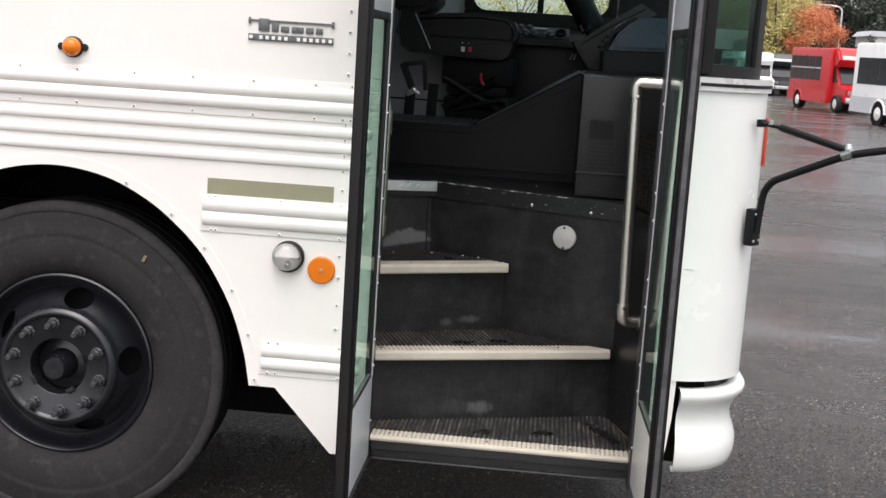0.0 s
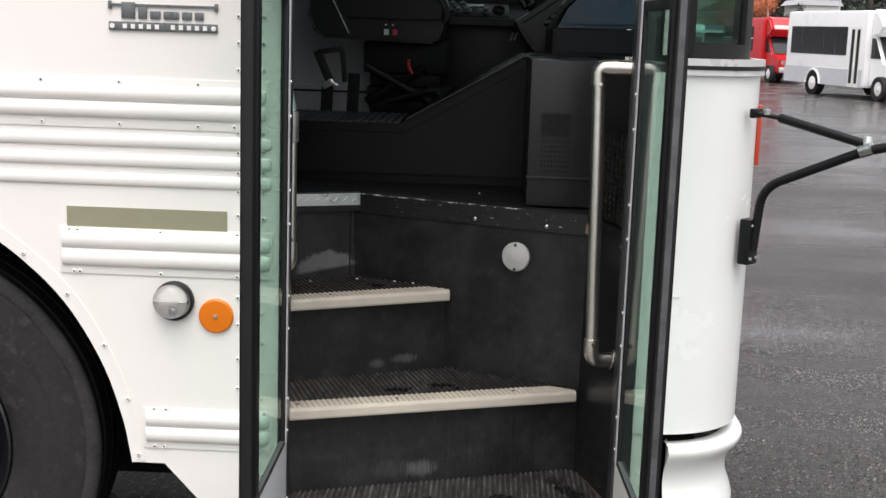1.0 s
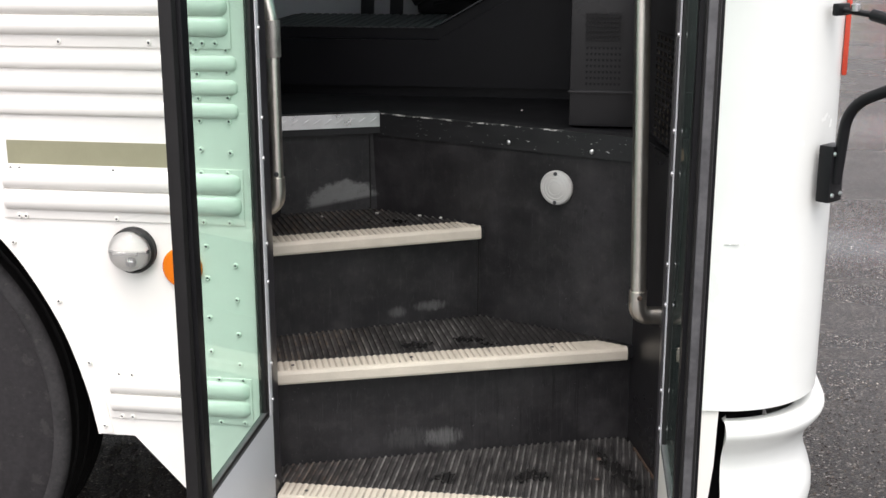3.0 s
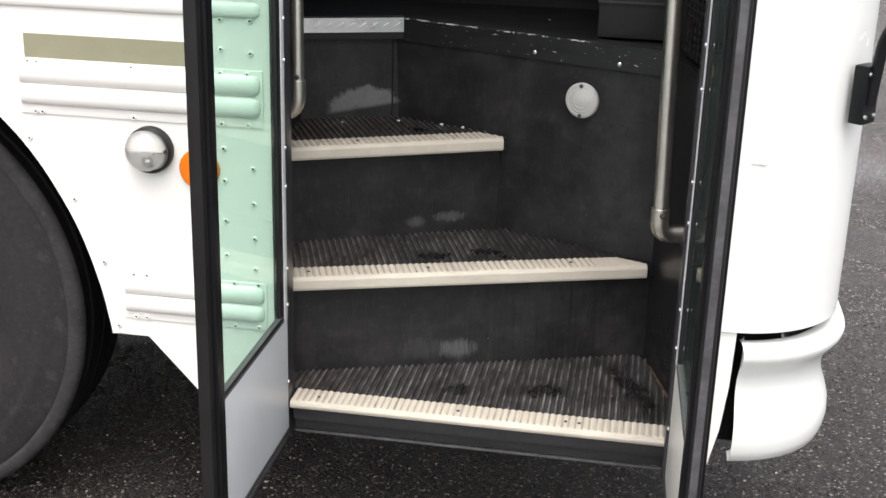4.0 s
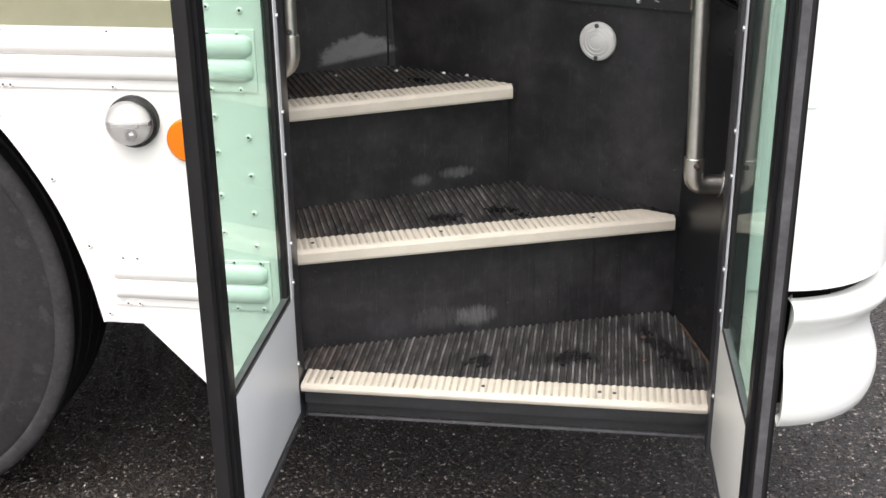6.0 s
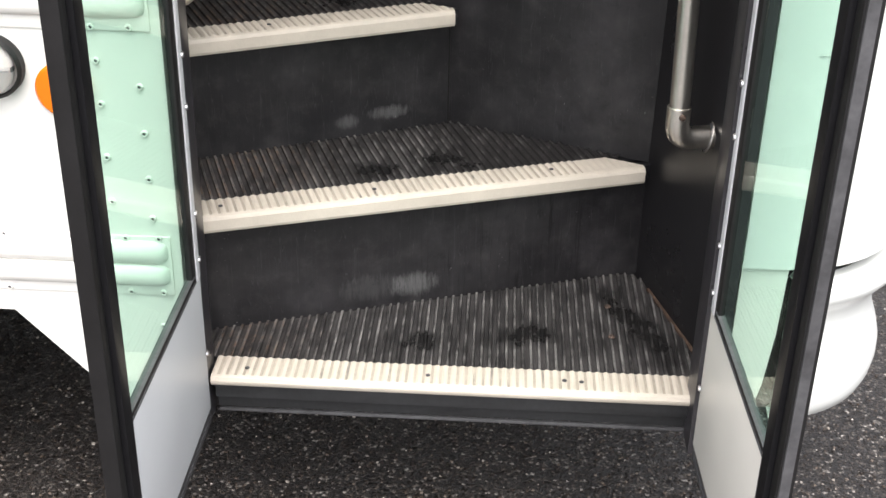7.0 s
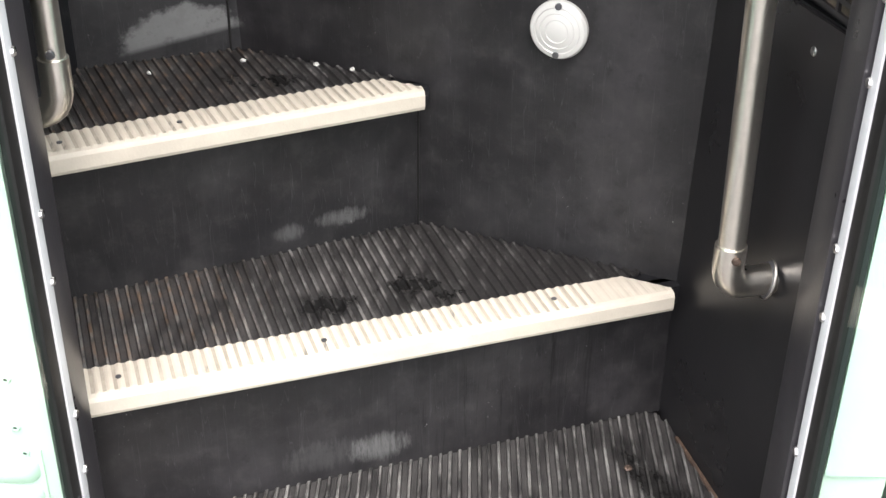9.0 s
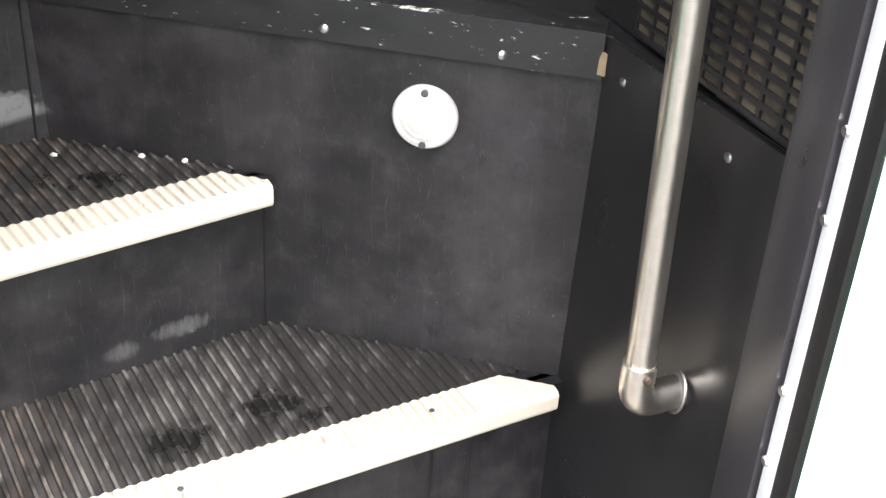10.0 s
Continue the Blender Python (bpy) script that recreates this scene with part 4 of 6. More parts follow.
for i in range(9):
    c = a + d * (L4 - 0.02 - i * 0.03) + nrm * 0.0065 + Vector((0, 0, FLOOR - 0.014))
    box(bm, -0.010, 0.011, -0.0012, 0.001, -0.0022, 0.0022, 0.0008, Matrix.Translation(c) @ pose(0, 0, 0, 0, 0, math.degrees(math.atan(0.42))) @ pose(0, 0, 0, 0, -38, 0))
part("plate_pattern", bm, ALU, plate)
# threshold under the lowest step
bm = bm_new()
box(bm, -0.255, 0.60, 0.040, 0.10, 0.302, 0.330, 0.003)
box(bm, -0.255, 0.60, 0.056, 0.10, 0.272, 0.297, 0.003)
box(bm, -0.255, 0.60, 0.070, 0.45, 0.268, 0.28)
part("threshold", bm, SILL, stairs, "dark grey threshold with rubber strips")
bm = bm_new()
box(bm, -0.254, 0.599, 0.053, 0.060, 0.2635, 0.2695, 0.0015)
part("threshold_edge", bm, STRIP, stairs, "worn metal edge under the threshold")

# courtesy lamp on the long panel
LXP = 0.327
lm = Matrix.Translation((LXP, wall_p(LXP) + 0.002, 0.969)) @ pose(0, 0, 0, 90, 0, math.degrees(math.atan(P_SLOPE)))
bm = bm_new()
lathe(bm, [(0.043, 0), (0.043, 0.008), (0.040, 0.012), (0.034, 0.0135), (0.033, 0.0125), (0.026, 0.015), (0.025, 0.014), (0.017, 0.0165), (0.016, 0.0155), (0.008, 0.0175), (0, 0.0175)], lm, 40)
court = part("courtesy_lamp", bm, FROSTED, stairs, "round clear courtesy lamp with ringed lens", 25)
bm = bm_new()
lathe(bm, [(0.040, 0.001), (0.02, 0.004), (0, 0.004)], lm, 32)
part("reflector", bm, ALU, court)
for sy in (-1, 1):
    bm = bm_new()
    lathe(bm, [(0.005, 0.011), (0.005, 0.015), (0, 0.016)], lm @ pose(0, sy * 0.036, 0), 10)
    part("screw", bm, DARK_STEEL, court)

# screws in the panels
bm = bm_new()
lathe(bm, [(0.006, 0), (0.006, 0.002), (0.004, 0.0035), (0, 0.004)], pose(0, 0, 0, 90), 10)
screw = part("screw", bm, ALU, stairs)
screw.matrix_basis = Matrix.Translation((0.41, wall_p(0.41) - 0.006, 1.068))
for x, y, z, rz in ((0.20, wall_p(0.20) - 0.006, 1.07, -22), (right_wall(0.425) + 0.004, 0.425, 1.066, -75), (right_wall(0.225) + 0.004, 0.225, 1.066, -75), (right_wall(0.10) + 0.004, 0.10, 1.10, -75)):
    again(screw, pose(x, y, z, 0, 0, rz))

# pale crumbs lying on the treads
crumb_mat = surf("pale_grit", (0.55, 0.53, 0.50), 0.8, var=0.2, scale=80)
crumb_rng = random.Random(5)
for x, y, z in ((-0.158, 0.700, T3), (-0.293, 0.640, T3), (-0.040, 0.690, T3), (0.018, 0.672, T3)):
    bm = bm_new()
    bmesh.ops.create_icosphere(bm, subdivisions=1, radius=0.0045)
    for v in bm.verts:
        v.co = Vector((v.co.x * crumb_rng.uniform(0.6, 1.5), v.co.y * crumb_rng.uniform(0.5, 1.3), max(v.co.z * crumb_rng.uniform(0.5, 0.9), -0.002))) + Vector((x, y, z + 0.0022))
    tagged(new("crumb", finish("crumb", bm, crumb_mat)), "small pale crumb lying on the ribbed step", "debris", "crumbs on the steps")

# stones standing out of the asphalt round the entry
def stone_mat():
    m, n, l, p = nodes_of("asphalt_stones")
    geo = n.new("ShaderNodeNewGeometry")
    c = ramp(n, l, geo.outputs["Random Per Island"], [(0.0, (0.011, 0.0074, 0.0054)), (0.56, (0.034, 0.0238, 0.0162)), (0.84, (0.096, 0.071, 0.051)), (0.96, (0.22, 0.183, 0.147)), (1.0, (0.60, 0.55, 0.48))]).outputs[0]
    grain = noise_node(n, l, 400, 2, 0.6)
    c = mix(n, l, ramp(n, l, grain.outputs[0], [(0.35, 0.0), (0.7, 0.5)]).outputs[0], c, (0.02, 0.016, 0.014))
    l.new(c, p.inputs["Base Color"])
    l.new(ramp(n, l, grain.outputs[0], [(0.3, 0.25), (0.7, 0.5)]).outputs[0], p.inputs["Roughness"])
    return m


lot = ground_z(0)
stone_rng = random.Random(17)
verts, faces = [], []
for x0, x1, y0, y1, count in ((-1.9, 0.85, -1.1, 1.1, 29000), (0.85, 2.3, -0.9, 2.0, 12000)):
    for _ in range(count):
        cx, cy = stone_rng.uniform(x0, x1), stone_rng.uniform(y0, y1)
        r = stone_rng.choice((0.0018, 0.0023, 0.0029, 0.0037, 0.0048))
        top = r * stone_rng.uniform(0.35, 0.8)
        turn = stone_rng.uniform(0, 6.28)
        tip = (stone_rng.uniform(-0.25, 0.25) * r, stone_rng.uniform(-0.25, 0.25) * r)
        i0 = len(verts)
        rad = [r * stone_rng.uniform(0.7, 1.25) for _ in range(5)]
        for k, q in enumerate(rad):
            verts.append((cx + q * math.cos(turn + k * 1.257), cy + q * math.sin(turn + k * 1.257), lot - 0.001))
        for k, q in enumerate(rad):
            verts.append((cx + tip[0] + q * 0.55 * math.cos(turn + k * 1.257), cy + tip[1] + q * 0.55 * math.sin(turn + k * 1.257), lot + top * stone_rng.uniform(0.7, 1.1)))
        faces.append(tuple(i0 + 5 + k for k in range(5)))
        for k in range(5):
            faces.append((i0 + k, i0 + (k + 1) % 5, i0 + 5 + (k + 1) % 5, i0 + 5 + k))
me = bpy.data.meshes.new("asphalt_grit")
me.from_pydata(verts, [], faces)
me.materials.append(stone_mat())
tagged(new("asphalt_grit", me), "brown and pale stones in the damp asphalt", "gravel", kind="stuff")

# ---- hand rails ----
bm = bm_new()
RX, RY = 0.528, 0.21
tube(bm, [(RX + 0.001, RY, 0.80), (RX - 0.017, RY - 0.002, 1.50)], 0.0172, 20)
rail_r = part("hand_rail", bm, STEEL, bus, "vertical stainless steel hand rail")
bm = bm_new()
tube(bm, rounded([(RX, RY, 0.815), (RX, RY, 0.757), (0.597, RY + 0.026, 0.753)], 0.035), 0.0202, 20)
part("elbow", bm, STEEL, rail_r, "cast elbow with a rusty screw")
bm = bm_new()
tube(bm, rounded([(RX - 0.018, RY - 0.002, 1.49), (RX - 0.019, RY - 0.002, 1.537), (0.607, RY - 0.02, 1.537)], 0.035), 0.0202, 20)
part("elbow", bm, STEEL, rail_r)
for x, y, z, lean in ((0.588, RY + 0.023, 0.753, 12), (0.600, RY - 0.02, 1.537, 0)):
    bm = bm_new()
    lathe(bm, [(0.0262, 0.0), (0.0280, 0.001), (0.0280, 0.003), (0.0272, 0.004), (0.0266, 0.003), (0.0266, 0.002)], pose(x, y, z, 0, -90 + lean, 4), 28)
    ring = part("flange", bm, DULL_STEEL, rail_r, "bright rim of the wall flange")
    bm = bm_new()
    lathe(bm, [(0.0270, 0.002), (0.023, 0.0035), (0.018, 0.006)], pose(x, y, z, 0, -90 + lean, 4), 28)
    part("flange_plate", bm, DARK_STEEL, ring, "dark dished flange plate")
for z, mt in ((0.803, RUST), (1.492, STEEL)):
    bm = bm_new()
    lathe(bm, [(0.006, 0), (0.005, 0.004), (0, 0.005)], pose(RX + (0.004 if z < 1 else -0.014), RY - 0.0202, z, 90), 10)
    part("screw", bm, mt, rail_r)
bm = bm_new()
LRX, LRY = -0.288, 0.215
tube(bm, rounded([(-0.395, LRY - 0.005, 1.88), (LRX, LRY, 1.392), (LRX, LRY, 1.02)], 0.02), 0.0155)
rail_l = part("hand_rail", bm, STEEL, bus, "bent steel hand rail")
bm = bm_new()
lathe(bm, [(0.0155, 0.0), (0.0188, 0.001), (0.0190, 0.004), (0.0190, 0.078), (0.0186, 0.081), (0.0155, 0.082)], pose(LRX, LRY, 1.314), 24)
part("coupling", bm, DULL_STEEL, rail_l, "dull steel coupling sleeve", 40)
bm = bm_new()
tube(bm, rounded([(LRX, LRY, 1.045), (LRX, LRY, 0.975), (LX, LRY + 0.01, 0.962)], 0.045), 0.0185)
part("elbow", bm, STEEL, rail_l)
bm = bm_new()
lathe(bm, [(0.006, 0), (0.005, 0.004), (0, 0.005)], pose(LRX + 0.004, LRY - 0.018, 1.055, 90), 10)
part("screw", bm, DARK_STEEL, rail_l, "dark screw")

# pale specks lying on the bus floor
for x, y, r in ((-0.32, 1.37, 0.0035), (-0.44, 1.37, 0.003), (0.21, 0.87, 0.003)):
    bm = bm_new()
    bmesh.ops.create_icosphere(bm, subdivisions=1, radius=r)
    for v in bm.verts:
        v.co = Vector((v.co.x * 1.3, v.co.y, v.co.z * 0.6 + r * 0.5)) + Vector((x, y, FLOOR + 0.0005))
    tagged(new("crumb", finish("crumb", bm, crumb_mat)), "small pale crumb lying on the bus floor", "debris", "crumbs on the floor")

# ---- door posts and leaves ----
for x0, x1, y0, y1, nm in ((-0.287, -0.264, 0.036, 0.088, "left"), (0.576, 0.622, -0.002, 0.075, "right")):
    bm = bm_new()
    box(bm, x0, x1, y0, y1, 0.255, 2.36, 0.006)
    if nm == "right":
        box(bm, 0.618, 0.655, 0.032, 0.073, 0.255, 2.36, 0.004)
    part("door_post", bm, GLOSS_POST, bus, "black rubber-edged door post")


def leaf(hinge, free, side_sign, label, metal_strip):
    """A door leaf from its hinge to its free edge in plan; side_sign: which face looks at the steps."""
    h, f = Vector((*hinge, 0)), Vector((*free, 0))
    ang = math.degrees(math.atan2(f.y - h.y, f.x - h.x))
    M = Matrix.Translation(h) @ pose(0, 0, 0, 0, 0, ang)
    W = (f - h).length
    TH = 0.014
    Z0, ZP, ZG, ZT = 0.262, 0.548, 1.70, 2.34
    yi0, yi1 = sorted((side_sign * (TH + 0.003), side_sign * (TH - 0.011)))
    yg0, yg1 = sorted((side_sign * (TH + 0.001), side_sign * (TH - 0.009)))
    bm = bm_new()
    yp0, yp1 = sorted((side_sign * (TH + 0.001), side_sign * (TH - 0.009)))
    box(bm, -0.002, W - 0.046, yp0, yp1, Z0 + 0.018, ZP + 0.004, 0.003, M)
    lf = part("entry_door", bm, CREAM_PANEL if metal_strip else GREY_PANEL, bus, label, 30)
    bm = bm_new()
    box(bm, 0.002, 0.022, yi0, yi1, ZP + 0.003, ZT, 0.003, M)
    part("hinge_stile", bm, STILE, lf, "white hinge stile")
    bm = bm_new()
    box(bm, 0.020, W - 0.046, -TH, TH, ZG, ZT, 0.003, M)
    part("upper_panel", bm, GREY_PANEL, lf)
    bm = bm_new()
    box(bm, W - 0.052, W - 0.018, -TH - 0.006, TH + 0.006, Z0 - 0.01, ZT, 0.004, M)
    part("free_stile", bm, BLACK_PAINT, lf, "black free stile")
    bm = bm_new()
    box(bm, W - 0.020, W + 0.006, -TH * 0.9, TH * 0.9, Z0 - 0.01, ZT, 0.009, M)
    part("rubber_edge", bm, BLACK_RUBBER, lf, "black rubber edge")
    if metal_strip:
        bm = bm_new()
        box(bm, W - 0.003, W + 0.0085, -0.008, 0.006, Z0, ZT, 0.002, M)
        part("edge_strip", bm, STRIP, lf, "grey metal strip with screws")
    bm = bm_new()
    g0, g1 = 0.022, W - 0.052
    for a0, a1, b0, b1 in ((g0, g0 + 0.028, ZP, ZG), (g1 - 0.005, g1, ZP, ZG), (g0 + 0.028, g1 - 0.005, ZP, ZP + 0.018), (g0 + 0.028, g1 - 0.005, ZG - 0.024, ZG)):
        box(bm, a0, a1, yg0, yg1, b0, b1, 0.003, M)
    part("gasket", bm, BLACK_RUBBER, lf, "black rubber glazing gasket")
    bm = bm_new()
    box(bm, g1 - 0.008, g1 - 0.005, -TH - 0.0015, TH + 0.0015, ZP + 0.02, ZG - 0.02, 0.001, M)
    for k, (b0, b1) in enumerate(((ZP + 0.006, ZP + 0.009), (ZP + 0.018, ZP + 0.0205))):
        box(bm, g0 + 0.012, g1 - 0.006, yg0 - 0.0012, yg1 + 0.0012, b0, b1, 0.0008, M)
    part("glazing_bead", bm, STRIP, lf, "thin grey glazing bead")
    bm = bm_new()
    vs = [M @ Vector(p) for p in ((g0 + 0.012, 0, ZP + 0.015), (g1 - 0.003, 0, ZP + 0.015), (g1 - 0.003, 0, ZG - 0.015), (g0 + 0.012, 0, ZG - 0.015))]
    prism(bm, vs, M.to_3x3() @ Vector((0, 0.004, 0)))
    bmesh.ops.translate(bm, verts=bm.verts, vec=M.to_3x3() @ Vector((0, side_sign * (TH - 0.005) - 0.002, 0)))
    gl = part("glass", bm, DOOR_GLASS, lf, "green-tinted glass pane", 0)
    gl.visible_shadow = False
    bm = bm_new()
    box(bm, 0.005, W - 0.05, -TH - 0.002, TH + 0.002, Z0 - 0.004, Z0 + 0.006, 0.002, M)
    box(bm, 0.005, W - 0.05, -TH - 0.001, TH + 0.001, Z0 + 0.010, Z0 + 0.020, 0.002, M)
    part("bottom_rail", bm, DARK_STEEL, lf)
    bm = bm_new()
    lathe(bm, [(0.006, 0), (0.005, 0.003), (0, 0.004)], M @ pose(0.005, side_sign * (TH + 0.003), 0.40, -90 * side_sign), 8)
    sc = part("screw", bm, ALU, lf)
    for i in range(1, 9):
        again(sc, Matrix.Translation((0, 0, 0.135 * i + (0.05 if i % 2 else 0))))
    return lf


leaf((-0.279, 0.034), (-0.277, -0.445), 1, "open entry door leaf, black edge and grey panel", False)
leaf((0.598, -0.006), (0.613, -0.460), -1, "open entry door leaf beside the front corner", True)


# ---- front corner ----
def corner_path(off=0.0, x0=0.64, y1=FAR / 2, n=14):
    """Plan line of the side, the rounded corner and the front, pushed out by off."""
    a0 = math.asin((x0 - CX) / R) if x0 > CX else 0.0
    pts = [(x0, -off)] if x0 <= CX else []
    for i in range(n + 1):
        a = a0 + (math.pi / 2 - a0) * i / n
        pts.append((CX + (R + off) * math.sin(a), R - (R + off) * math.cos(a)))
    pts.append((FRONT + off, y1))
    return pts


def corner_sheet(z0, z1, material, name, label, thick=0.02, off=0.0, x0=0.624, y1=FAR - 0.25, parent=None):
    bm = bm_new()
    a, b = corner_path(off, x0, y1), corner_path(off - thick, x0, y1)
    sheet(bm, [[(x, y, z) for x, y in r] for r, z in ((a, z0), (a, z1), (b, z1), (b, z0), (a, z0))])
    return part(name, bm, material, parent or bus, label, 40)


corner_sheet(0.625, 1.535, WHITE_NEW, "front_panel", "white front corner panel")
corner_sheet(1.530, 1.570, SILVER, "belt_moulding", "silvery grey belt moulding", 0.03, 0.010, 0.66)
corner_sheet(1.5435, 1.5535, BLACK_RUBBER, "belt_insert", "black belt insert", 0.004, 0.012, 0.685)
bm = bm_new()
lathe(bm, [(0.0, -0.012), (0.010, -0.012), (0.013, -0.006), (0.013, 0.006), (0.010, 0.012), (0.0, 0.012)], pose(0.672, -0.012, 1.548, 90), 14)
part("belt_end", bm, ALU, bus, "bright metal moulding end")
corner_sheet(2.55, TOP - 0.1, WHITE_NEW, "front_header", "")
corner_sheet(1.570, 1.606, BLACK_RUBBER, "window_frame", "black rubber window frame", 0.03, -0.030, 0.684)
win = corner_sheet(1.603, 2.55, DARK_GLASS, "windscreen", "dark green windscreen wrapping the front corner", 0.004, -0.040, 0.69)
win.visible_shadow = False
bm = bm_new()
box(bm, 0.684, 0.716, -0.003, 0.03, 1.58, 2.6, 0.004)
part("window_pillar", bm, BLACK_RUBBER, bus, "black window frame post")
a = math.radians(66)
bm = bm_new()
box(bm, -0.034, 0.034, -0.004, 0.03, 1.58, 2.6, 0.004, Matrix.Translation((CX + (R - 0.036) * math.sin(a), R - (R - 0.036) * math.cos(a), 0)) @ pose(0, 0, 0, 0, 0, 66))
part("window_pillar", bm, BLACK_RUBBER, bus)
bm = bm_new()
box(bm, 0.64, 0.682, 0.0, 0.03, 1.575, 2.4, 0.004)
part("door_pillar", bm, WHITE, bus, "white door pillar")
# lower white filler and bumper
bm = bm_new()
prism(bm, [(0.625, 0.006, 0.63), (0.700, 0.006, 0.63), (0.696, 0.006, 0.50), (0.686, 0.006, 0.40), (0.665, 0.006, 0.30), (0.652, 0.006, 0.31), (0.625, 0.006, 0.45)], (0, 0.02, 0))
part("lower_panel", bm, WHITE, bus, "white tapered panel beside the bumper", 30)
prof = [(-0.036, 0.335), (-0.016, 0.322), (-0.004, 0.330), (0.004, 0.352), (0.008, 0.380), (0.006, 0.410), (-0.003, 0.440), (-0.013, 0.465), (-0.018, 0.490), (-0.015, 0.515), (-0.005, 0.537), (0.008, 0.552), (0.019, 0.567), (0.023, 0.579), (0.021, 0.590), (0.012, 0.597), (-0.004, 0.599), (-0.03, 0.597)]
bm = bm_new()
rows = []
for o, z in prof:
    rows.append([(x, y, z) for x, y in corner_path(o, 0.713, FAR - 0.3, 18)])
sheet(bm, rows)
sheet(bm, [[(*corner_path(o, 0.713)[0], z) for o, z in prof], [(0.719, 0.05, z) for o, z in prof]])
bmesh.ops.remove_doubles(bm, verts=bm.verts, dist=1e-4)
part("bumper", bm, WHITE_NEW, bus, "white moulded bumper with a waved profile", 60)
bm = bm_new()
box(bm, 0.66, 0.80, 0.10, 0.13, 0.33, 0.66)
part("bumper_bracket", bm, UNDER, bus)
# a faint scratch on the front panel
SCRATCH = surf("dull_scratch", (0.50, 0.50, 0.48), 0.6, var=0.3, scale=60)
bm = bm_new()
for x0, x1, z in ((0.690, 0.700, 0.982), (0.703, 0.719, 0.9825), (0.729, 0.7315, 0.9825)):
    box(bm, x0, x1, -0.0008, 0.001, z - 0.0008, z + 0.0008)
part("scratch", bm, SCRATCH, bus, "faint grey scratch in the paint", 0)
# red marker on the front corner
a = math.radians(80)
bm = bm_new()
box(bm, -0.022, 0.022, -0.011, 0.0, 1.30, 1.455, 0.005, Matrix.Translation((CX + R * math.sin(a), R - R * math.cos(a), 0)) @ pose(0, 0, 0, 0, 0, 80))
part("front_lamp", bm, RED_LENS, bus, "tall red front lamp lens")
# mirror arms
hb = pose(0.884, 0.088, 1.118, 0, 0, 52)
bm = bm_new()
box(bm, -0.026, 0.026, -0.030, 0.0, -0.058, 0.058, 0.006, hb)
bracket = part("mirror_bracket", bm, BLACK_PAINT, bus, "black mirror bracket with steel bolts")
for x, z in ((-0.016, 0.042), (0.016, 0.042), (-0.016, -0.042), (0.016, -0.042), (0.006, 0.0)):
    bm = bm_new()
    lathe(bm, [(0.005, 0), (0.004, 0.004), (0, 0.005)], hb @ pose(x, -0.03, z, 90), 8)
    part("bolt", bm, ALU, bracket)
bm = bm_new()
tube(bm, rounded([(0.905, 0.065, 1.10), (0.915, 0.055, 1.258), (1.119, -0.085, 1.372), (1.5, -0.30, 1.47)], 0.05), 0.0115)
part("mirror_arm", bm, BLACK_PAINT, bracket, "bent black mirror arm")
bm = bm_new()
box(bm, -0.022, 0.022, -0.014, 0.0, -0.012, 0.012, 0.005, pose(0.886, 0.085, 1.44, 0, 0, 50))
tube(bm, [(0.890, 0.080, 1.44), (0.945, 0.055, 1.432)], 0.006)
tube(bm, [(0.945, 0.055, 1.432), (1.119, -0.085, 1.385)], 0.0115)
part("mirror_stay", bm, BLACK_PAINT, bracket, "black mirror stay rod")
bm = bm_new()
tube(bm, [(1.108, -0.077, 1.368), (1.130, -0.093, 1.379)], 0.017, 12)
lathe(bm, [(0.011, 0), (0.011, 0.020), (0.008, 0.028), (0, 0.030)], pose(1.119, -0.087, 1.376), 12)
part("clamp", bm, ALU, bracket, "bright metal clamp")
bm = bm_new()
lathe(bm, [(0.009, 0), (0.009, 0.012), (0, 0.016)], pose(0.915, 0.066, 1.438), 10)
part("stay_bolt", bm, ALU, bracket)

# ---- inside ----
bm = bm_new()
box(bm, BACK, WX0, FAR - 0.06, FAR - 0.042, FLOOR, 2.7)
box(bm, WX0, FRONT - 0.12, FAR - 0.06, FAR - 0.042, FLOOR, WZ0)
box(bm, BACK, FRONT - 0.12, FAR - 0.075, FAR - 0.06, 1.345, 1.365)
part("interior_lining", bm, GREY_WALL, bus, "grey interior wall lining")
bm = bm_new()
box(bm, BACK, -0.02, FAR - 0.0765, FAR - 0.0755, 1.336, 1.344)
part("lining_seam", bm, BLACK_PAINT, bus, "dark seam in the wall lining")
bm = bm_new()
box(bm, WX1 + 0.03, FRONT - 0.12, FAR - 0.06, FAR - 0.042, WZ0, 2.7)
part("pillar_lining", bm, VINYL, bus, "black lining of the front pillar")
bm = bm_new()
box(bm, -0.02, FRONT - 0.12, FAR - 0.085, FAR - 0.062, FLOOR, 1.68, 0.006)
part("side_trim", bm, VINYL, bus, "black side trim below the driver's window")
# driver's window
bm = bm_new()
for x0, x1, z0, z1 in ((WX0 - 0.02, WX1 + 0.02, WZ0 - 0.06, WZ0 + 0.02), (WX0 - 0.02, WX0 + 0.02, WZ0 + 0.02, WZ1), (WX1 - 0.02, WX1 + 0.02, WZ0 + 0.02, WZ1), (WX0, WX1, WZ1 - 0.03, WZ1 + 0.02), (0.135, 0.165, WZ0 + 0.02, WZ1 - 0.03)):
    box(bm, x0, x1, FAR - 0.085, FAR + 0.01, z0, z1, 0.008)
for cx, sx in ((WX0 + 0.02, 1), (WX1 - 0.02, -1)):
    # rounded lower corners of the opening
    arc = [(cx + sx * 0.07 * (1 - math.sin(q)), WZ0 + 0.02 + 0.07 * (1 - math.cos(q))) for q in np.linspace(0, math.pi / 2, 8)]
    prism(bm, [(x, FAR - 0.08, z) for x, z in [(cx, WZ0 + 0.02)] + arc], (0, 0.08, 0))
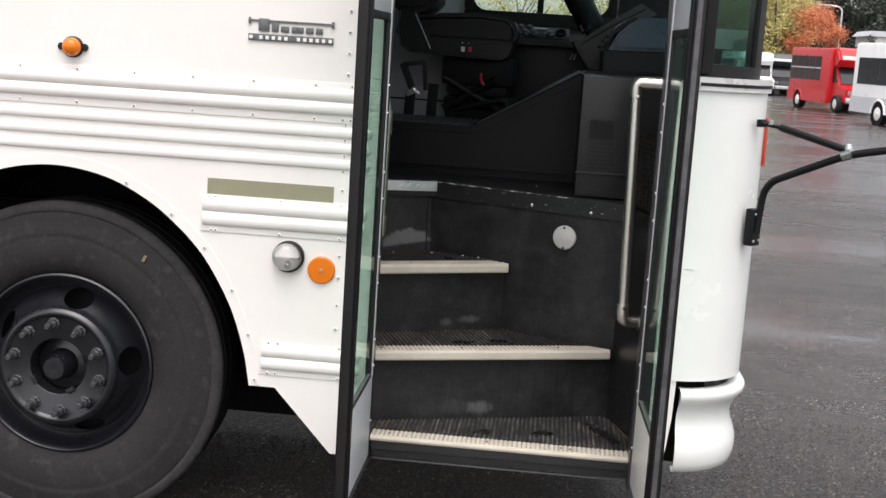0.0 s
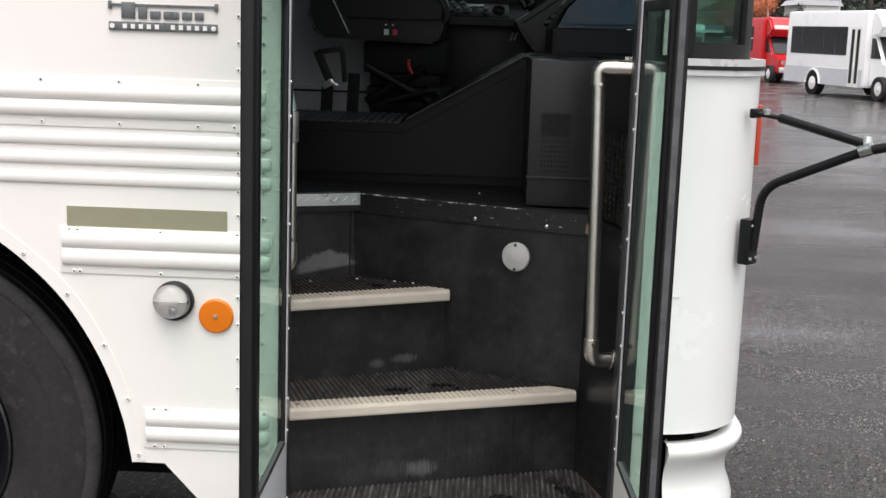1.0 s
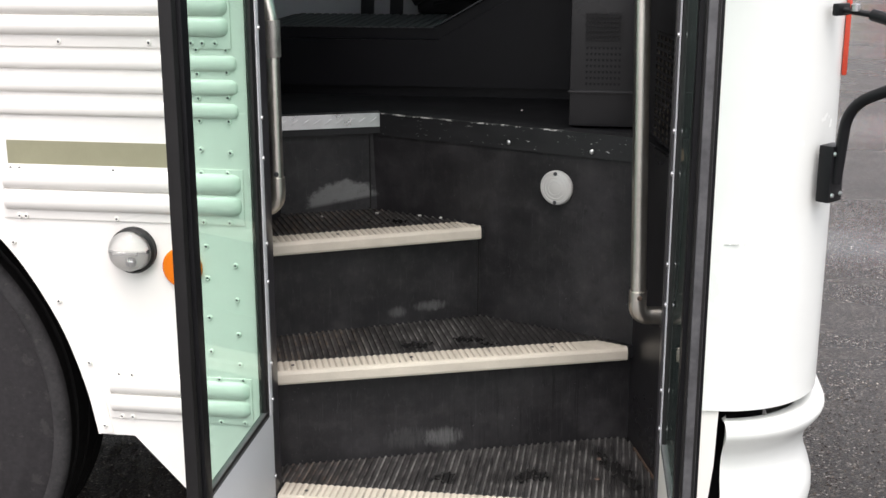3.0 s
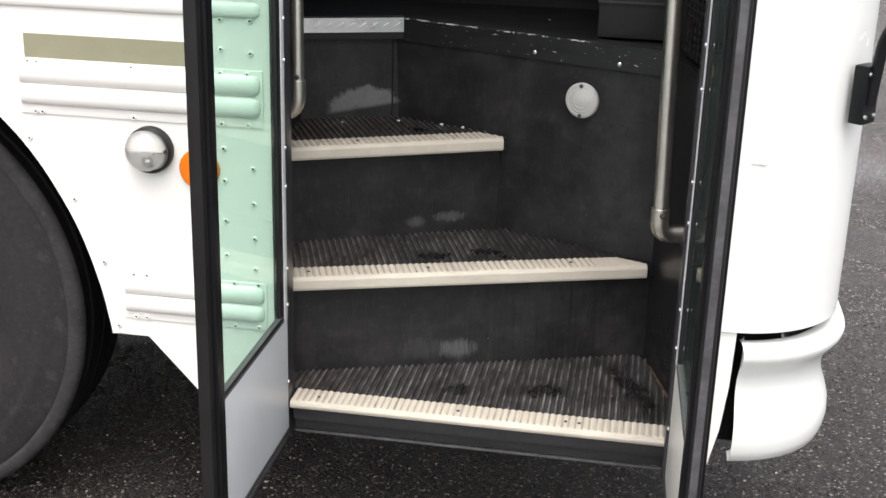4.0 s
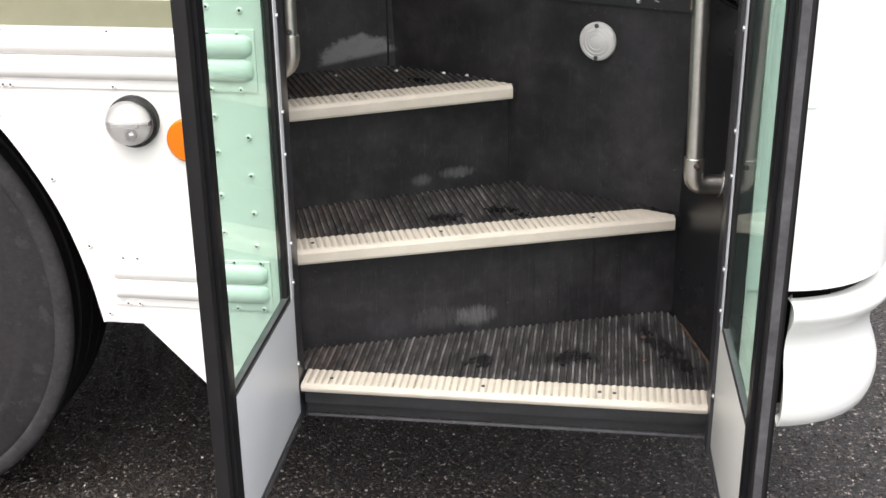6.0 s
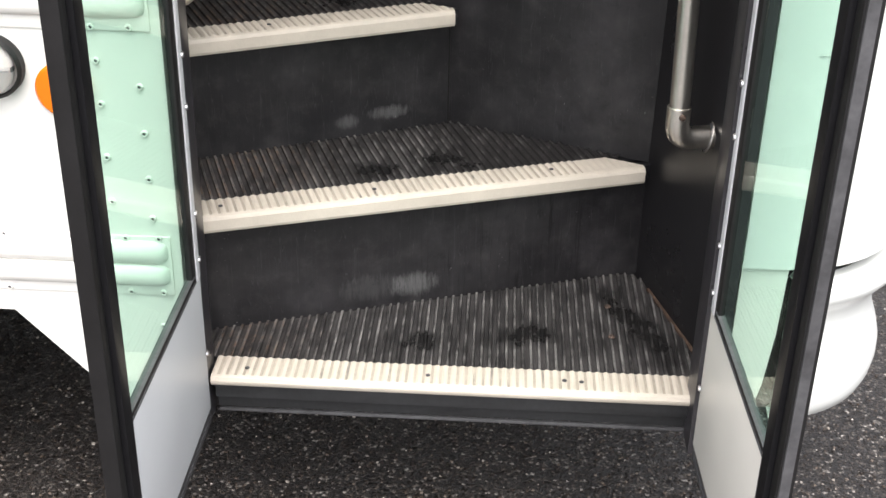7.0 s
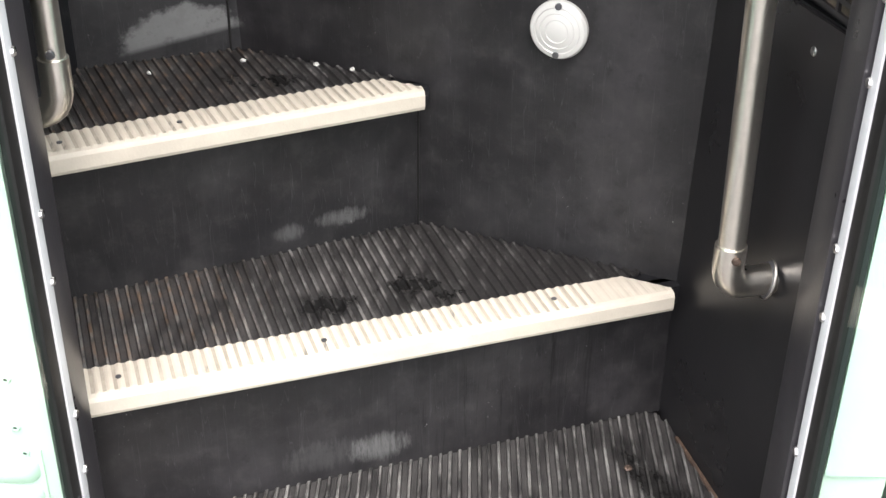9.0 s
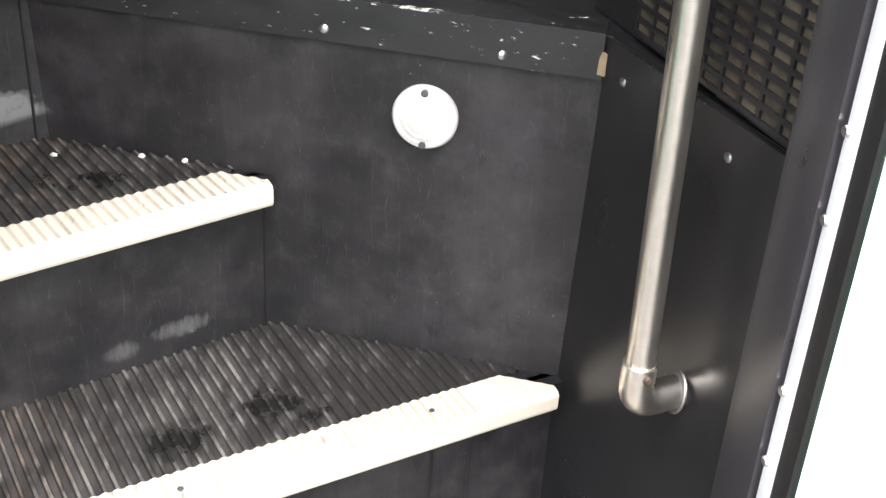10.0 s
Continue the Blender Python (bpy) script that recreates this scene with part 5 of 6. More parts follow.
dwin = part("driver_window", bm, BLACK_RUBBER, bus, "black-framed sliding driver's window")
bm = bm_new()
box(bm, WX0 + 0.02, WX1 - 0.02, FAR - 0.03, FAR - 0.026, WZ0 + 0.02, WZ1 - 0.02)
gl = part("pane", bm, WIND_GLASS, dwin, "", 0)
gl.visible_shadow = False
# engine cover
bm = bm_new()
prof = [(-0.62, FLOOR), (-0.62, 1.285), (-0.60, 1.305), (-0.06, 1.305), (0.34, 1.535), (0.37, 1.548), (0.56, 1.548), (0.56, FLOOR)]
prism(bm, [(x, 1.60, z) for x, z in prof], (0, -0.52, 0), 0.032)
cover = part("engine_cover", bm, COVER_VINYL, bus, "black padded engine cover beside the driver", 40)
bm = bm_new()
for i in range(20):
    x = -0.58 + i * 0.026
    box(bm, x, x + 0.016, 1.10, 1.58, 1.304, 1.3075, 0.001)
tagged(part("ribbed_mat", bm, DUSTY_MAT, cover, "ribbed black rubber mat"), kind="stuff")
# smooth sloping top, the bluish window sheen put into its lighter colour
bm = bm_new()
prism(bm, [(-0.045, 1.59, 1.317), (0.345, 1.59, 1.541), (0.345, 1.59, 1.545), (-0.045, 1.59, 1.321)], (0, -0.50, 0))
part("cover_top", bm, surf("sheen_tinted_vinyl", (0.018, 0.024, 0.030), 0.22, var=0.1, scale=8, bump=0.05), cover, "glossy sloping top of the engine cover")
# heater box with grilles
bm = bm_new()
box(bm, 0.348, 0.58, 0.600, 1.09, FLOOR + 0.006, 1.542, 0.008)
heater = part("heater_box", bm, BLACK_SHEEN, bus, "black sheet-metal heater box with grilles", 30)
bm = bm_new()
g0x, g1x, gz0, gz1 = 0.384, 0.468, 1.322, 1.388
for i in range(11):
    x = g0x + (g1x - g0x) * i / 10
    box(bm, x - 0.0022, x + 0.0022, 0.592, 0.596, gz0, gz1)
for j in range(7):
    z = gz0 + (gz1 - gz0) * j / 6
    box(bm, g0x, g1x, 0.592, 0.596, z - 0.0022, z + 0.0022)
part("grille", bm, BLACK_SHEEN, heater, "black wire grille")
bm = bm_new()
box(bm, g0x, g1x, 0.597, 0.600, gz0, gz1)
part("grille_back", bm, BLACK_PAINT, heater)
bm = bm_new()
for i in range(9):
    for j in range(7):
        box(bm, g0x + 0.002 + i * 0.0098, g0x + 0.0075 + i * 0.0098, 0.5985, 0.601, 1.216 + j * 0.0145, 1.2225 + j * 0.0145)
tagged(part("vent_panel", bm, BLACK_PAINT, heater, "rows of small dark vent slots"), kind="stuff")
bm = bm_new()
box(bm, 0.345, 0.585, 0.594, 0.602, 1.196, 1.203, 0.002)
part("heater_lip", bm, BLACK_SHEEN, heater)
# grille in the side panel by the door
ga, gb = Vector((0.559, 0.445, 0)), Vector((0.6325, 0.09, 0))
gd = (gb - ga).normalized()
bm = bm_new()
gang = math.degrees(math.atan2(gd.y, gd.x))
GM = Matrix.Translation(ga - Vector((0.007, 0, 0))) @ pose(0, 0, 0, 0, 0, gang)
GL = (gb - ga).length
for i in range(11):
    x = GL * i / 10
    box(bm, x - 0.0028, x + 0.0028, -0.002, 0.002, 1.122, 1.36, 0, GM)
for j in range(15):
    z = 1.122 + 0.017 * j
    box(bm, 0, GL, -0.0025, 0.0015, z - 0.0030, z + 0.0030, 0, GM)
sgr = part("side_grille", bm, BLACK_SHEEN, stairs, "black wire grille beside the door")
bm = bm_new()
box(bm, 0, GL, 0.0025, 0.004, 1.122, 1.36, 0, GM)
part("grille_back", bm, surf("dusty_brown_filter", (0.075, 0.058, 0.041), 0.8, var=0.8, scale=14), sgr, "dusty brown filter")
# dash hump and column
bm = bm_new()
prism(bm, [(0.432, 1.12, 1.549), (0.432, 1.12, 1.632), (0.72, 1.12, 1.637), (0.74, 1.12, 1.549)], (0, 1.16, 0), 0.010)
dash = part("dashboard", bm, VINYL, bus, "black lower dashboard with a blue-grey top", 40)
bm = bm_new()
prism(bm, [(0.446, 1.122, 1.636), (0.478, 1.122, 1.700), (0.520, 1.122, 1.742), (0.572, 1.122, 1.768), (0.66, 1.122, 1.770), (0.74, 1.122, 1.72), (0.74, 1.122, 1.641)], (0, 1.15, 0), 0.014)
part("dash_top", bm, COWL, dash, "blue-grey moulded dashboard top", 40)
for i in range(9):
    # ribbed black rubber along the edge of the moulded top
    q = i / 8
    bm = bm_new()
    box(bm, -0.011, 0.011, 0.0, 0.30, -0.005, 0.011, 0.004, pose(0.425 + 0.115 * q, 1.15, 1.650 + 0.108 * q + 0.016 * math.sin(q * 3.1), 0, -42, 0))
    part("rubber_rib", bm, BLACK_RUBBER, dash)
bm = bm_new()
prism(bm, [(0.319, 1.60, 1.657), (0.342, 1.60, 1.612), (0.398, 1.60, 1.540), (0.437, 1.60, 1.532), (0.446, 1.60, 1.640), (0.500, 1.60, 1.700), (0.660, 1.60, 1.800), (0.590, 1.60, 1.842)], (0, 0.45, 0), 0.014)
part("instrument_pod", bm, POD, dash, "charcoal instrument pod", 40)
bm = bm_new()
tube(bm, [(0.345, 1.599, 1.650), (0.470, 1.599, 1.738), (0.610, 1.599, 1.818)], 0.0025, 6)
part("pod_seam", bm, UNDER, dash)
bm = bm_new()
tube(bm, [(0.42, 1.76, 1.68), (0.375, 1.76, 1.775), (0.25, 1.76, 1.99)], 0.040, 20)
col = part("steering_column", bm, VINYL, bus, "black steering column and wheel")
bm = bm_new()
axis = Vector((-0.503, 0, 0.864))
foot = Vector((0.398, 1.76, 1.722))
lathe(bm, [(0.030, 0.0), (0.052, 0.004), (0.057, 0.020), (0.056, 0.105), (0.060, 0.112), (0.061, 0.220), (0.052, 0.232), (0.034, 0.236)], Matrix.Translation(foot) @ axis.to_track_quat("Z", "Y").to_matrix().to_4x4(), 28)
part("column_shroud", bm, VINYL, col, "black two-piece column shroud", 40)
bm = bm_new()
tube(bm, [(0.352, 1.70, 1.712), (0.338, 1.69, 1.735)], 0.007, 8)
tube(bm, [(0.365, 1.70, 1.716), (0.380, 1.69, 1.731)], 0.006, 8)
part("tilt_lever", bm, ALU, col, "small bright tilt lever")
bm = bm_new()
c = Vector((0.235, 1.76, 2.05))
mm = Matrix.Translation(c) @ pose(0, 0, 0, 0, -22, 0)
tube(bm, [mm @ Vector((0.22 * math.cos(a), 0.22 * math.sin(a), 0)) for a in np.linspace(0, 2 * math.pi, 41)], 0.014, 10)
for a in (0.5, 2.6, 4.7):
    tube(bm, [mm @ Vector((0, 0, 0)), mm @ Vector((0.22 * math.cos(a), 0.22 * math.sin(a), 0))], 0.012, 8)
part("steering_wheel", bm, VINYL, col)
# switch console under the window
bm = bm_new()
prism(bm, [(0.0, FAR - 0.06, 1.64), (0.0, FAR - 0.06, 1.735), (0.0, FAR - 0.10, 1.735), (0.0, FAR - 0.19, 1.668), (0.0, FAR - 0.19, 1.64)], (0.50, 0, 0), 0.006)
cons = part("switch_console", bm, BLACK_PAINT, bus, "black console with a row of round knobs")
KNOB = surf("grey_knob", (0.085, 0.088, 0.092), 0.35, var=0.15, scale=40)
cm = Matrix.Translation((0.0, FAR - 0.145, 1.7015)) @ pose(0, 0, 0, 37)
bm = bm_new()
box(bm, 0.02, 0.30, -0.045, 0.045, -0.002, 0.0025, 0.001, cm)
face = part("switch_plate", bm, BLACK_SHEEN, cons, "black switch plate")
for x, y in ((0.050, -0.012), (0.090, -0.014), (0.128, -0.012), (0.205, -0.012), (0.066, 0.024), (0.108, 0.024)):
    bm = bm_new()
    lathe(bm, [(0.019, 0.002), (0.0185, 0.010), (0.012, 0.014), (0.011, 0.020), (0.004, 0.022), (0, 0.022)], cm @ pose(x, y, 0), 16)
    part("switch", bm, KNOB, cons, "round grey knob")
bm = bm_new()
box(bm, 0.120, 0.195, 0.020, 0.034, 0.002, 0.006, 0.001, cm)
part("label_strip", bm, GREY_PANEL, cons, "pale label strip")
bm = bm_new()
lathe(bm, [(0.026, 0.002), (0.026, 0.010), (0.022, 0.012), (0.020, 0.004), (0, 0.003)], cm @ pose(0.258, 0.0, 0), 20)
part("cup_ring", bm, MATT_BLACK, cons, "dark round socket")
for x in (0.318, 0.334):
    bm = bm_new()
    box(bm, -0.0045, 0.0045, -0.003, 0.003, -0.017, 0.017, 0.001, pose(x, FAR - 0.088, 1.597, 0, 18, 0))
    part("pale_clip", bm, NOSING, cons, "small pale clip")

# ---- driver's seat (a thing of its own) ----
SY = 1.785
seat = thing("driver_seat", (-0.15, SY + 0.23, FLOOR), "black vinyl driver's seat on a sprung pedestal", "seat")
bm = bm_new()
prism(bm, [(-0.400, SY + 0.015, 1.640), (-0.405, SY + 0.015, 1.700), (-0.370, SY + 0.015, 1.742), (-0.28, SY + 0.015, 1.756), (-0.10, SY + 0.015, 1.765), (0.005, SY + 0.015, 1.757), (0.048, SY + 0.015, 1.735), (0.066, SY + 0.015, 1.695), (0.060, SY + 0.015, 1.655), (0.036, SY + 0.015, 1.628), (-0.30, SY + 0.015, 1.628)], (0, 0.44, 0), 0.026)
cush = part("cushion", bm, VINYL, seat, "thick black vinyl cushion", 60)
bm = bm_new()
tube(bm, rounded([(-0.372, SY + 0.012, 1.728), (-0.10, SY + 0.010, 1.745), (0.020, SY + 0.010, 1.735), (0.050, SY + 0.010, 1.695), (0.040, SY + 0.010, 1.650)], 0.03), 0.004, 8)
part("piping", bm, VINYL, cush)
bm = bm_new()
prism(bm, [(-0.470, SY, 1.760), (-0.478, SY, 1.660), (-0.455, SY, 1.600), (-0.415, SY, 1.573), (-0.20, SY, 1.566), (0.000, SY, 1.562), (0.030, SY, 1.580), (0.048, SY, 1.634), (-0.330, SY, 1.646), (-0.400, SY, 1.760)], (0, 0.47, 0), 0.012)
base = part("seat_pan", bm, surf("satin_black_plastic", (0.008, 0.008, 0.009), 0.42, var=0.15, spec=0.25), seat, "satin black seat shell", 50)
for pts in ([(-0.464, SY - 0.001, 1.757), (-0.473, SY - 0.001, 1.662), (-0.450, SY - 0.001, 1.604), (-0.412, SY - 0.001, 1.578)], [(-0.395, SY - 0.002, 1.745), (-0.318, SY - 0.002, 1.592)]):
    bm = bm_new()
    tube(bm, rounded(pts, 0.03), 0.0028, 6)
    part("edge_piping", bm, GREY_PANEL if len(pts) == 2 else DARK_STEEL, base, "pale line along the shell")
bm = bm_new()
prism(bm, [(-0.400, SY + 0.01, 1.745), (-0.475, SY + 0.01, 1.750), (-0.53, SY + 0.01, 1.80), (-0.62, SY + 0.01, 2.34), (-0.44, SY + 0.01, 2.36), (-0.30, SY + 0.01, 1.86), (-0.305, SY + 0.01, 1.80), (-0.34, SY + 0.01, 1.765)], (0, 0.45, 0), 0.03)
part("backrest", bm, VINYL, seat, "black vinyl backrest", 60)
bm = bm_new()
box(bm, -0.150, -0.132, SY - 0.005, SY + 0.005, 1.590, 1.612, 0.002)
part("red_knob", bm, RED_PLASTIC, base, "red adjuster button")
bm = bm_new()
box(bm, -0.182, -0.164, SY - 0.005, SY + 0.005, 1.590, 1.612, 0.002)
part("grey_knob", bm, GREY_WALL, base)
for x in (-0.176, -0.150):
    bm = bm_new()
    lathe(bm, [(0.004, 0), (0.003, 0.004), (0, 0.005)], pose(x, SY, 1.628, 90), 8)
    part("stud", bm, ALU, base)
bm = bm_new()
box(bm, -0.27, 0.06, SY + 0.10, SY + 0.42, 1.44, 1.566, 0.02)
susp = part("suspension_box", bm, MATT_BLACK, seat, "black suspension box under the seat", 50)
for k in range(4):
    # folds of the bellows
    bm = bm_new()
    box(bm, -0.255 + 0.01 * (k % 2), 0.045 - 0.01 * (k % 2), SY + 0.09, SY + 0.43, 1.235 + k * 0.052, 1.283 + k * 0.052, 0.018)
    part("bellows_fold", bm, MATT_BLACK, susp, "", 50)
for x0, z0, x1, z1 in ((-0.255, 1.47, 0.015, 1.33), (-0.25, 1.33, -0.02, 1.47)):
    bm = bm_new()
    tube(bm, [(x0, SY + 0.05, z0), (x1, SY + 0.05, z1)], 0.017, 8)
    part("scissor_arm", bm, BLACK_PAINT, seat, "black suspension arm")
bm = bm_new()
box(bm, -0.30, 0.09, SY + 0.04, SY + 0.44, FLOOR, 1.235, 0.015)
box(bm, -0.02, 0.085, SY + 0.06, SY + 0.40, 1.235, 1.395, 0.012)
part("pedestal", bm, MATT_BLACK, seat, "black boxed pedestal")
bm = bm_new()
tube(bm, rounded([(-0.17, SY - 0.01, 1.335), (-0.03, SY - 0.01, 1.375), (0.030, SY - 0.01, 1.385), (0.048, SY - 0.01, 1.345), (0.035, SY - 0.01, 1.290)], 0.03), 0.012, 8)
part("slide_lever", bm, BLACK_PAINT, seat, "black bent slide lever")
bm = bm_new()
box(bm, -0.0165, 0.0165, -0.005, 0.005, 0.0, 0.125, 0.004, pose(-0.386, SY - 0.02, 1.408, 0, -24, 0))
box(bm, -0.050, 0.050, -0.005, 0.005, -0.010, 0.010, 0.004, pose(-0.386, SY - 0.02, 1.525, 0, -10, 0))
box(bm, -0.010, 0.010, -0.005, 0.005, -0.125, 0.0, 0.004, pose(-0.340, SY - 0.02, 1.530, 0, -6, 0))
belt = part("seat_belt", bm, BLACK_RUBBER, seat, "black seat belt stalk with its straps")
for x, z in ((-0.394, 1.402), (-0.292, 1.44)):
    bm = bm_new()
    box(bm, -0.023, 0.023, -0.002, 0.002, 1.20 - z, 0.0, 0.001, pose(x, SY - 0.02, z, 0, 2, 0))
    part("strap", bm, MATT_BLACK, belt, "black webbing strap")
bm = bm_new()
box(bm, -0.027, 0.020, -0.003, 0.003, -0.012, 0.012, 0.004, pose(-0.390, SY - 0.027, 1.398, 0, -28, 0))
box(bm, -0.012, 0.030, -0.003, 0.003, -0.008, 0.008, 0.003, pose(-0.380, SY - 0.028, 1.404, 0, 32, 0))
lathe(bm, [(0.011, 0.003), (0.011, 0.008), (0, 0.011)], pose(-0.382, SY - 0.027, 1.406, 90), 12)
part("buckle_plate", bm, ALU, belt, "bright metal anchor plate")
bm = bm_new()
tube(bm, rounded([(-0.084, SY - 0.01, 1.500), (-0.084, SY - 0.01, 1.470), (-0.068, SY - 0.01, 1.446)], 0.012), 0.0065, 8)
part("red_tag", bm, RED_PLASTIC, seat, "small red release tag")


# ---- the lot behind: buses, trees ----
def far_bus(name, at, rz, length, colour, label):
    """A cutaway shuttle bus; its nose points along local +x."""
    paint = surf(name + "_paint", colour, 0.3, var=0.04, scale=1.0, bump=0)
    dark = bpy.data.materials.get("dark_window") or surf("dark_window", (0.012, 0.014, 0.016), 0.12, var=0.1, scale=2, bump=0, spec=0.3)
    M = Matrix.Translation(at) @ pose(0, 0, 0, 0, 0, rz)
    t = thing(name, at, label, "bus")
    bm = bm_new()
    box(bm, -length, 0.0, -1.2, 1.2, 0.36, 2.80, 0.12, M)
    body = part("body", bm, paint, t, "", 30)
    bm = bm_new()
    prism(bm, [M @ Vector(p) for p in ((0, -1.0, 0.40), (1.5, -1.0, 0.42), (1.55, -1.0, 1.05), (0.75, -1.0, 1.22), (0.2, -1.0, 2.0), (0, -1.0, 2.05))], M.to_3x3() @ Vector((0, 2.0, 0)), 0.06)
    part("cab", bm, paint, t, "", 30)
    bm = bm_new()
    prism(bm, [M @ Vector(p) for p in ((0.05, -1.05, 1.95), (0.5, -1.05, 2.0), (0.75, -1.05, 2.3), (0.4, -1.05, 2.75), (0.0, -1.05, 2.84))], M.to_3x3() @ Vector((0, 2.1, 0)), 0.08)
    part("cab_cap", bm, paint, t, "", 30)
    bm = bm_new()
    prism(bm, [M @ Vector(p) for p in ((0.74, -0.9, 1.25), (0.26, -0.9, 1.98), (0.30, -0.9, 1.99), (0.78, -0.9, 1.26))], M.to_3x3() @ Vector((0, 1.8, 0)))
    part("windscreen", bm, dark, t, "", 0)
    for sgn in (-1, 1):
        white = colour[1] > 0.5
        n = 5
        x0 = -length + (0.35 if white else 0.12)
        for i in range(n):
            w = (length - (1.45 if white else 0.95)) / n
            x = x0 + i * w
            bm = bm_new()
            box(bm, x, x + w - (0.025 if white else 0.06), sgn * 1.2 - 0.012, sgn * 1.2 + 0.012, 1.36 if white else 1.34, 2.28 if white else 2.42, 0, M)
            win = part("window", bm, dark, t, "dark tinted window", 0)
            if not white:
                bm = bm_new()
                box(bm, x, x + w - 0.06, sgn * 1.2 - 0.018, sgn * 1.2 + 0.018, 1.86, 1.92, 0, M)
                part("slider_bar", bm, GREY_PANEL, win)
        for k in range(2 if white else 0):
            bm = bm_new()
            box(bm, -0.88 + k * 0.33, -0.61 + k * 0.33, sgn * 1.2 - 0.02, sgn * 1.2 + 0.02, 0.36, 2.28, 0, M)
            pane = part("passenger_door", bm, WHITE if colour[1] > 0.5 else paint, t, "", 0)
            bm = bm_new()
            box(bm, -0.83 + k * 0.33, -0.66 + k * 0.33, sgn * 1.2 - 0.026, sgn * 1.2 + 0.026, 0.48, 2.20, 0, M)
            part("door_glass", bm, dark, pane, "", 0)
        bm = bm_new()
        prism(bm, [M @ Vector(p) for p in ((0.05, sgn * 1.005, 1.3), (0.65, sgn * 1.005, 1.3), (0.25, sgn * 1.005, 1.92), (0.05, sgn * 1.005, 1.95))], M.to_3x3() @ Vector((0, 0.01 * sgn, 0)))
        part("cab_window", bm, dark, t, "", 0)
        bm = bm_new()
        box(bm, -length, -0.1, sgn * 1.2 - 0.01, sgn * 1.2 + 0.01, 0.37, 0.92, 0, M)
        part("skirt", bm, bpy.data.materials["light_grey_door_panel"] if colour[1] > 0.5 else paint, t)
        for x in (-3.15, 0.85):
            bm = bm_new()
            lathe(bm, [(0.0, -0.13), (0.36, -0.13), (0.38, -0.10), (0.38, 0.10), (0.36, 0.13), (0.24, 0.13), (0.22, 0.10)], M @ pose(x, sgn * 1.06, 0.38, 90 * sgn * -1), 24)
            whl = part("wheel", bm, TYRE, t)
            if x < 0:
                bm = bm_new()
                tube(bm, [M @ Vector((x + 0.47 * math.cos(q), sgn * 1.21, 0.38 + 0.47 * math.sin(q))) for q in np.linspace(0, math.pi, 15)], 0.045, 6)
                part("arch_trim", bm, paint, t)
                # flat dark disc in place of the shade inside the wheel arch
                bm = bm_new()
                lathe(bm, [(0.0, 0.0), (0.45, 0.0), (0.45, 0.02)], M @ pose(x, sgn * 1.213, 0.40, 90 * sgn * -1), 24)
                part("arch_shade_disc", bm, UNDER, t)
            bm = bm_new()
            lathe(bm, [(0.23, 0.09), (0.20, 0.11), (0.08, 0.10), (0.06, 0.13), (0, 0.13)], M @ pose(x, sgn * (1.13 if x < 0 else 1.06), 0.38, 90 * sgn * -1), 20)
            part("rim", bm, WHITE, whl)
    bm = bm_new()
    box(bm, 1.48, 1.62, -1.0, 1.0, 0.45, 0.68, 0.04, M)
    part("bumper", bm, ALU, t)
    for sgn in (-1, 1):
        bm = bm_new()
        box(bm, 1.50, 1.565, sgn * 0.78 - 0.16, sgn * 0.78 + 0.16, 0.78, 0.98, 0.02, M)
        part("headlight", bm, CLEAR, t)
    bm = bm_new()
    box(bm, 1.50, 1.568, -0.55, 0.55, 0.74, 1.0, 0.02, M)
    part("front_grille", bm, DARK_STEEL, t)
    bm = bm_new()
    box(bm, 0.42, 0.735, -0.95, 0.95, 2.28, 2.48, 0.03, M)
    part("sign_box", bm, WHITE, t)
    return t


far_bus("shuttle_bus", (13.5, 53.3, ground_z(53.3)), -78, 4.4, (0.55, 0.015, 0.02), "red cutaway shuttle bus parked on wet asphalt")
far_bus("shuttle_bus", (13.3, 37.3, ground_z(37.3)), -75.6, 5.2, (0.90, 0.90, 0.88), "white cutaway shuttle bus with dark windows")
far_bus("shuttle_bus", (13.75, 83.0, ground_z(83)), -84, 5.0, (0.88, 0.88, 0.86), "white shuttle bus in the back row")
far_bus("shuttle_van", (15.75, 84.0, ground_z(84)), -84, 4.4, (0.03, 0.03, 0.035), "dark shuttle van in the back row")


def leaf_mat(name, a, b):
    m, n, l, p = nodes_of(name)
    g = n.new("ShaderNodeNewGeometry")
    l.new(ramp(n, l, g.outputs["Random Per Island"], [(0.0, a), (1.0, b)]).outputs[0], p.inputs["Base Color"])
    p.inputs["Roughness"].default_value = 0.6
    return m


BARK = surf("bark", (0.09, 0.07, 0.055), 0.9, var=0.3, scale=4)


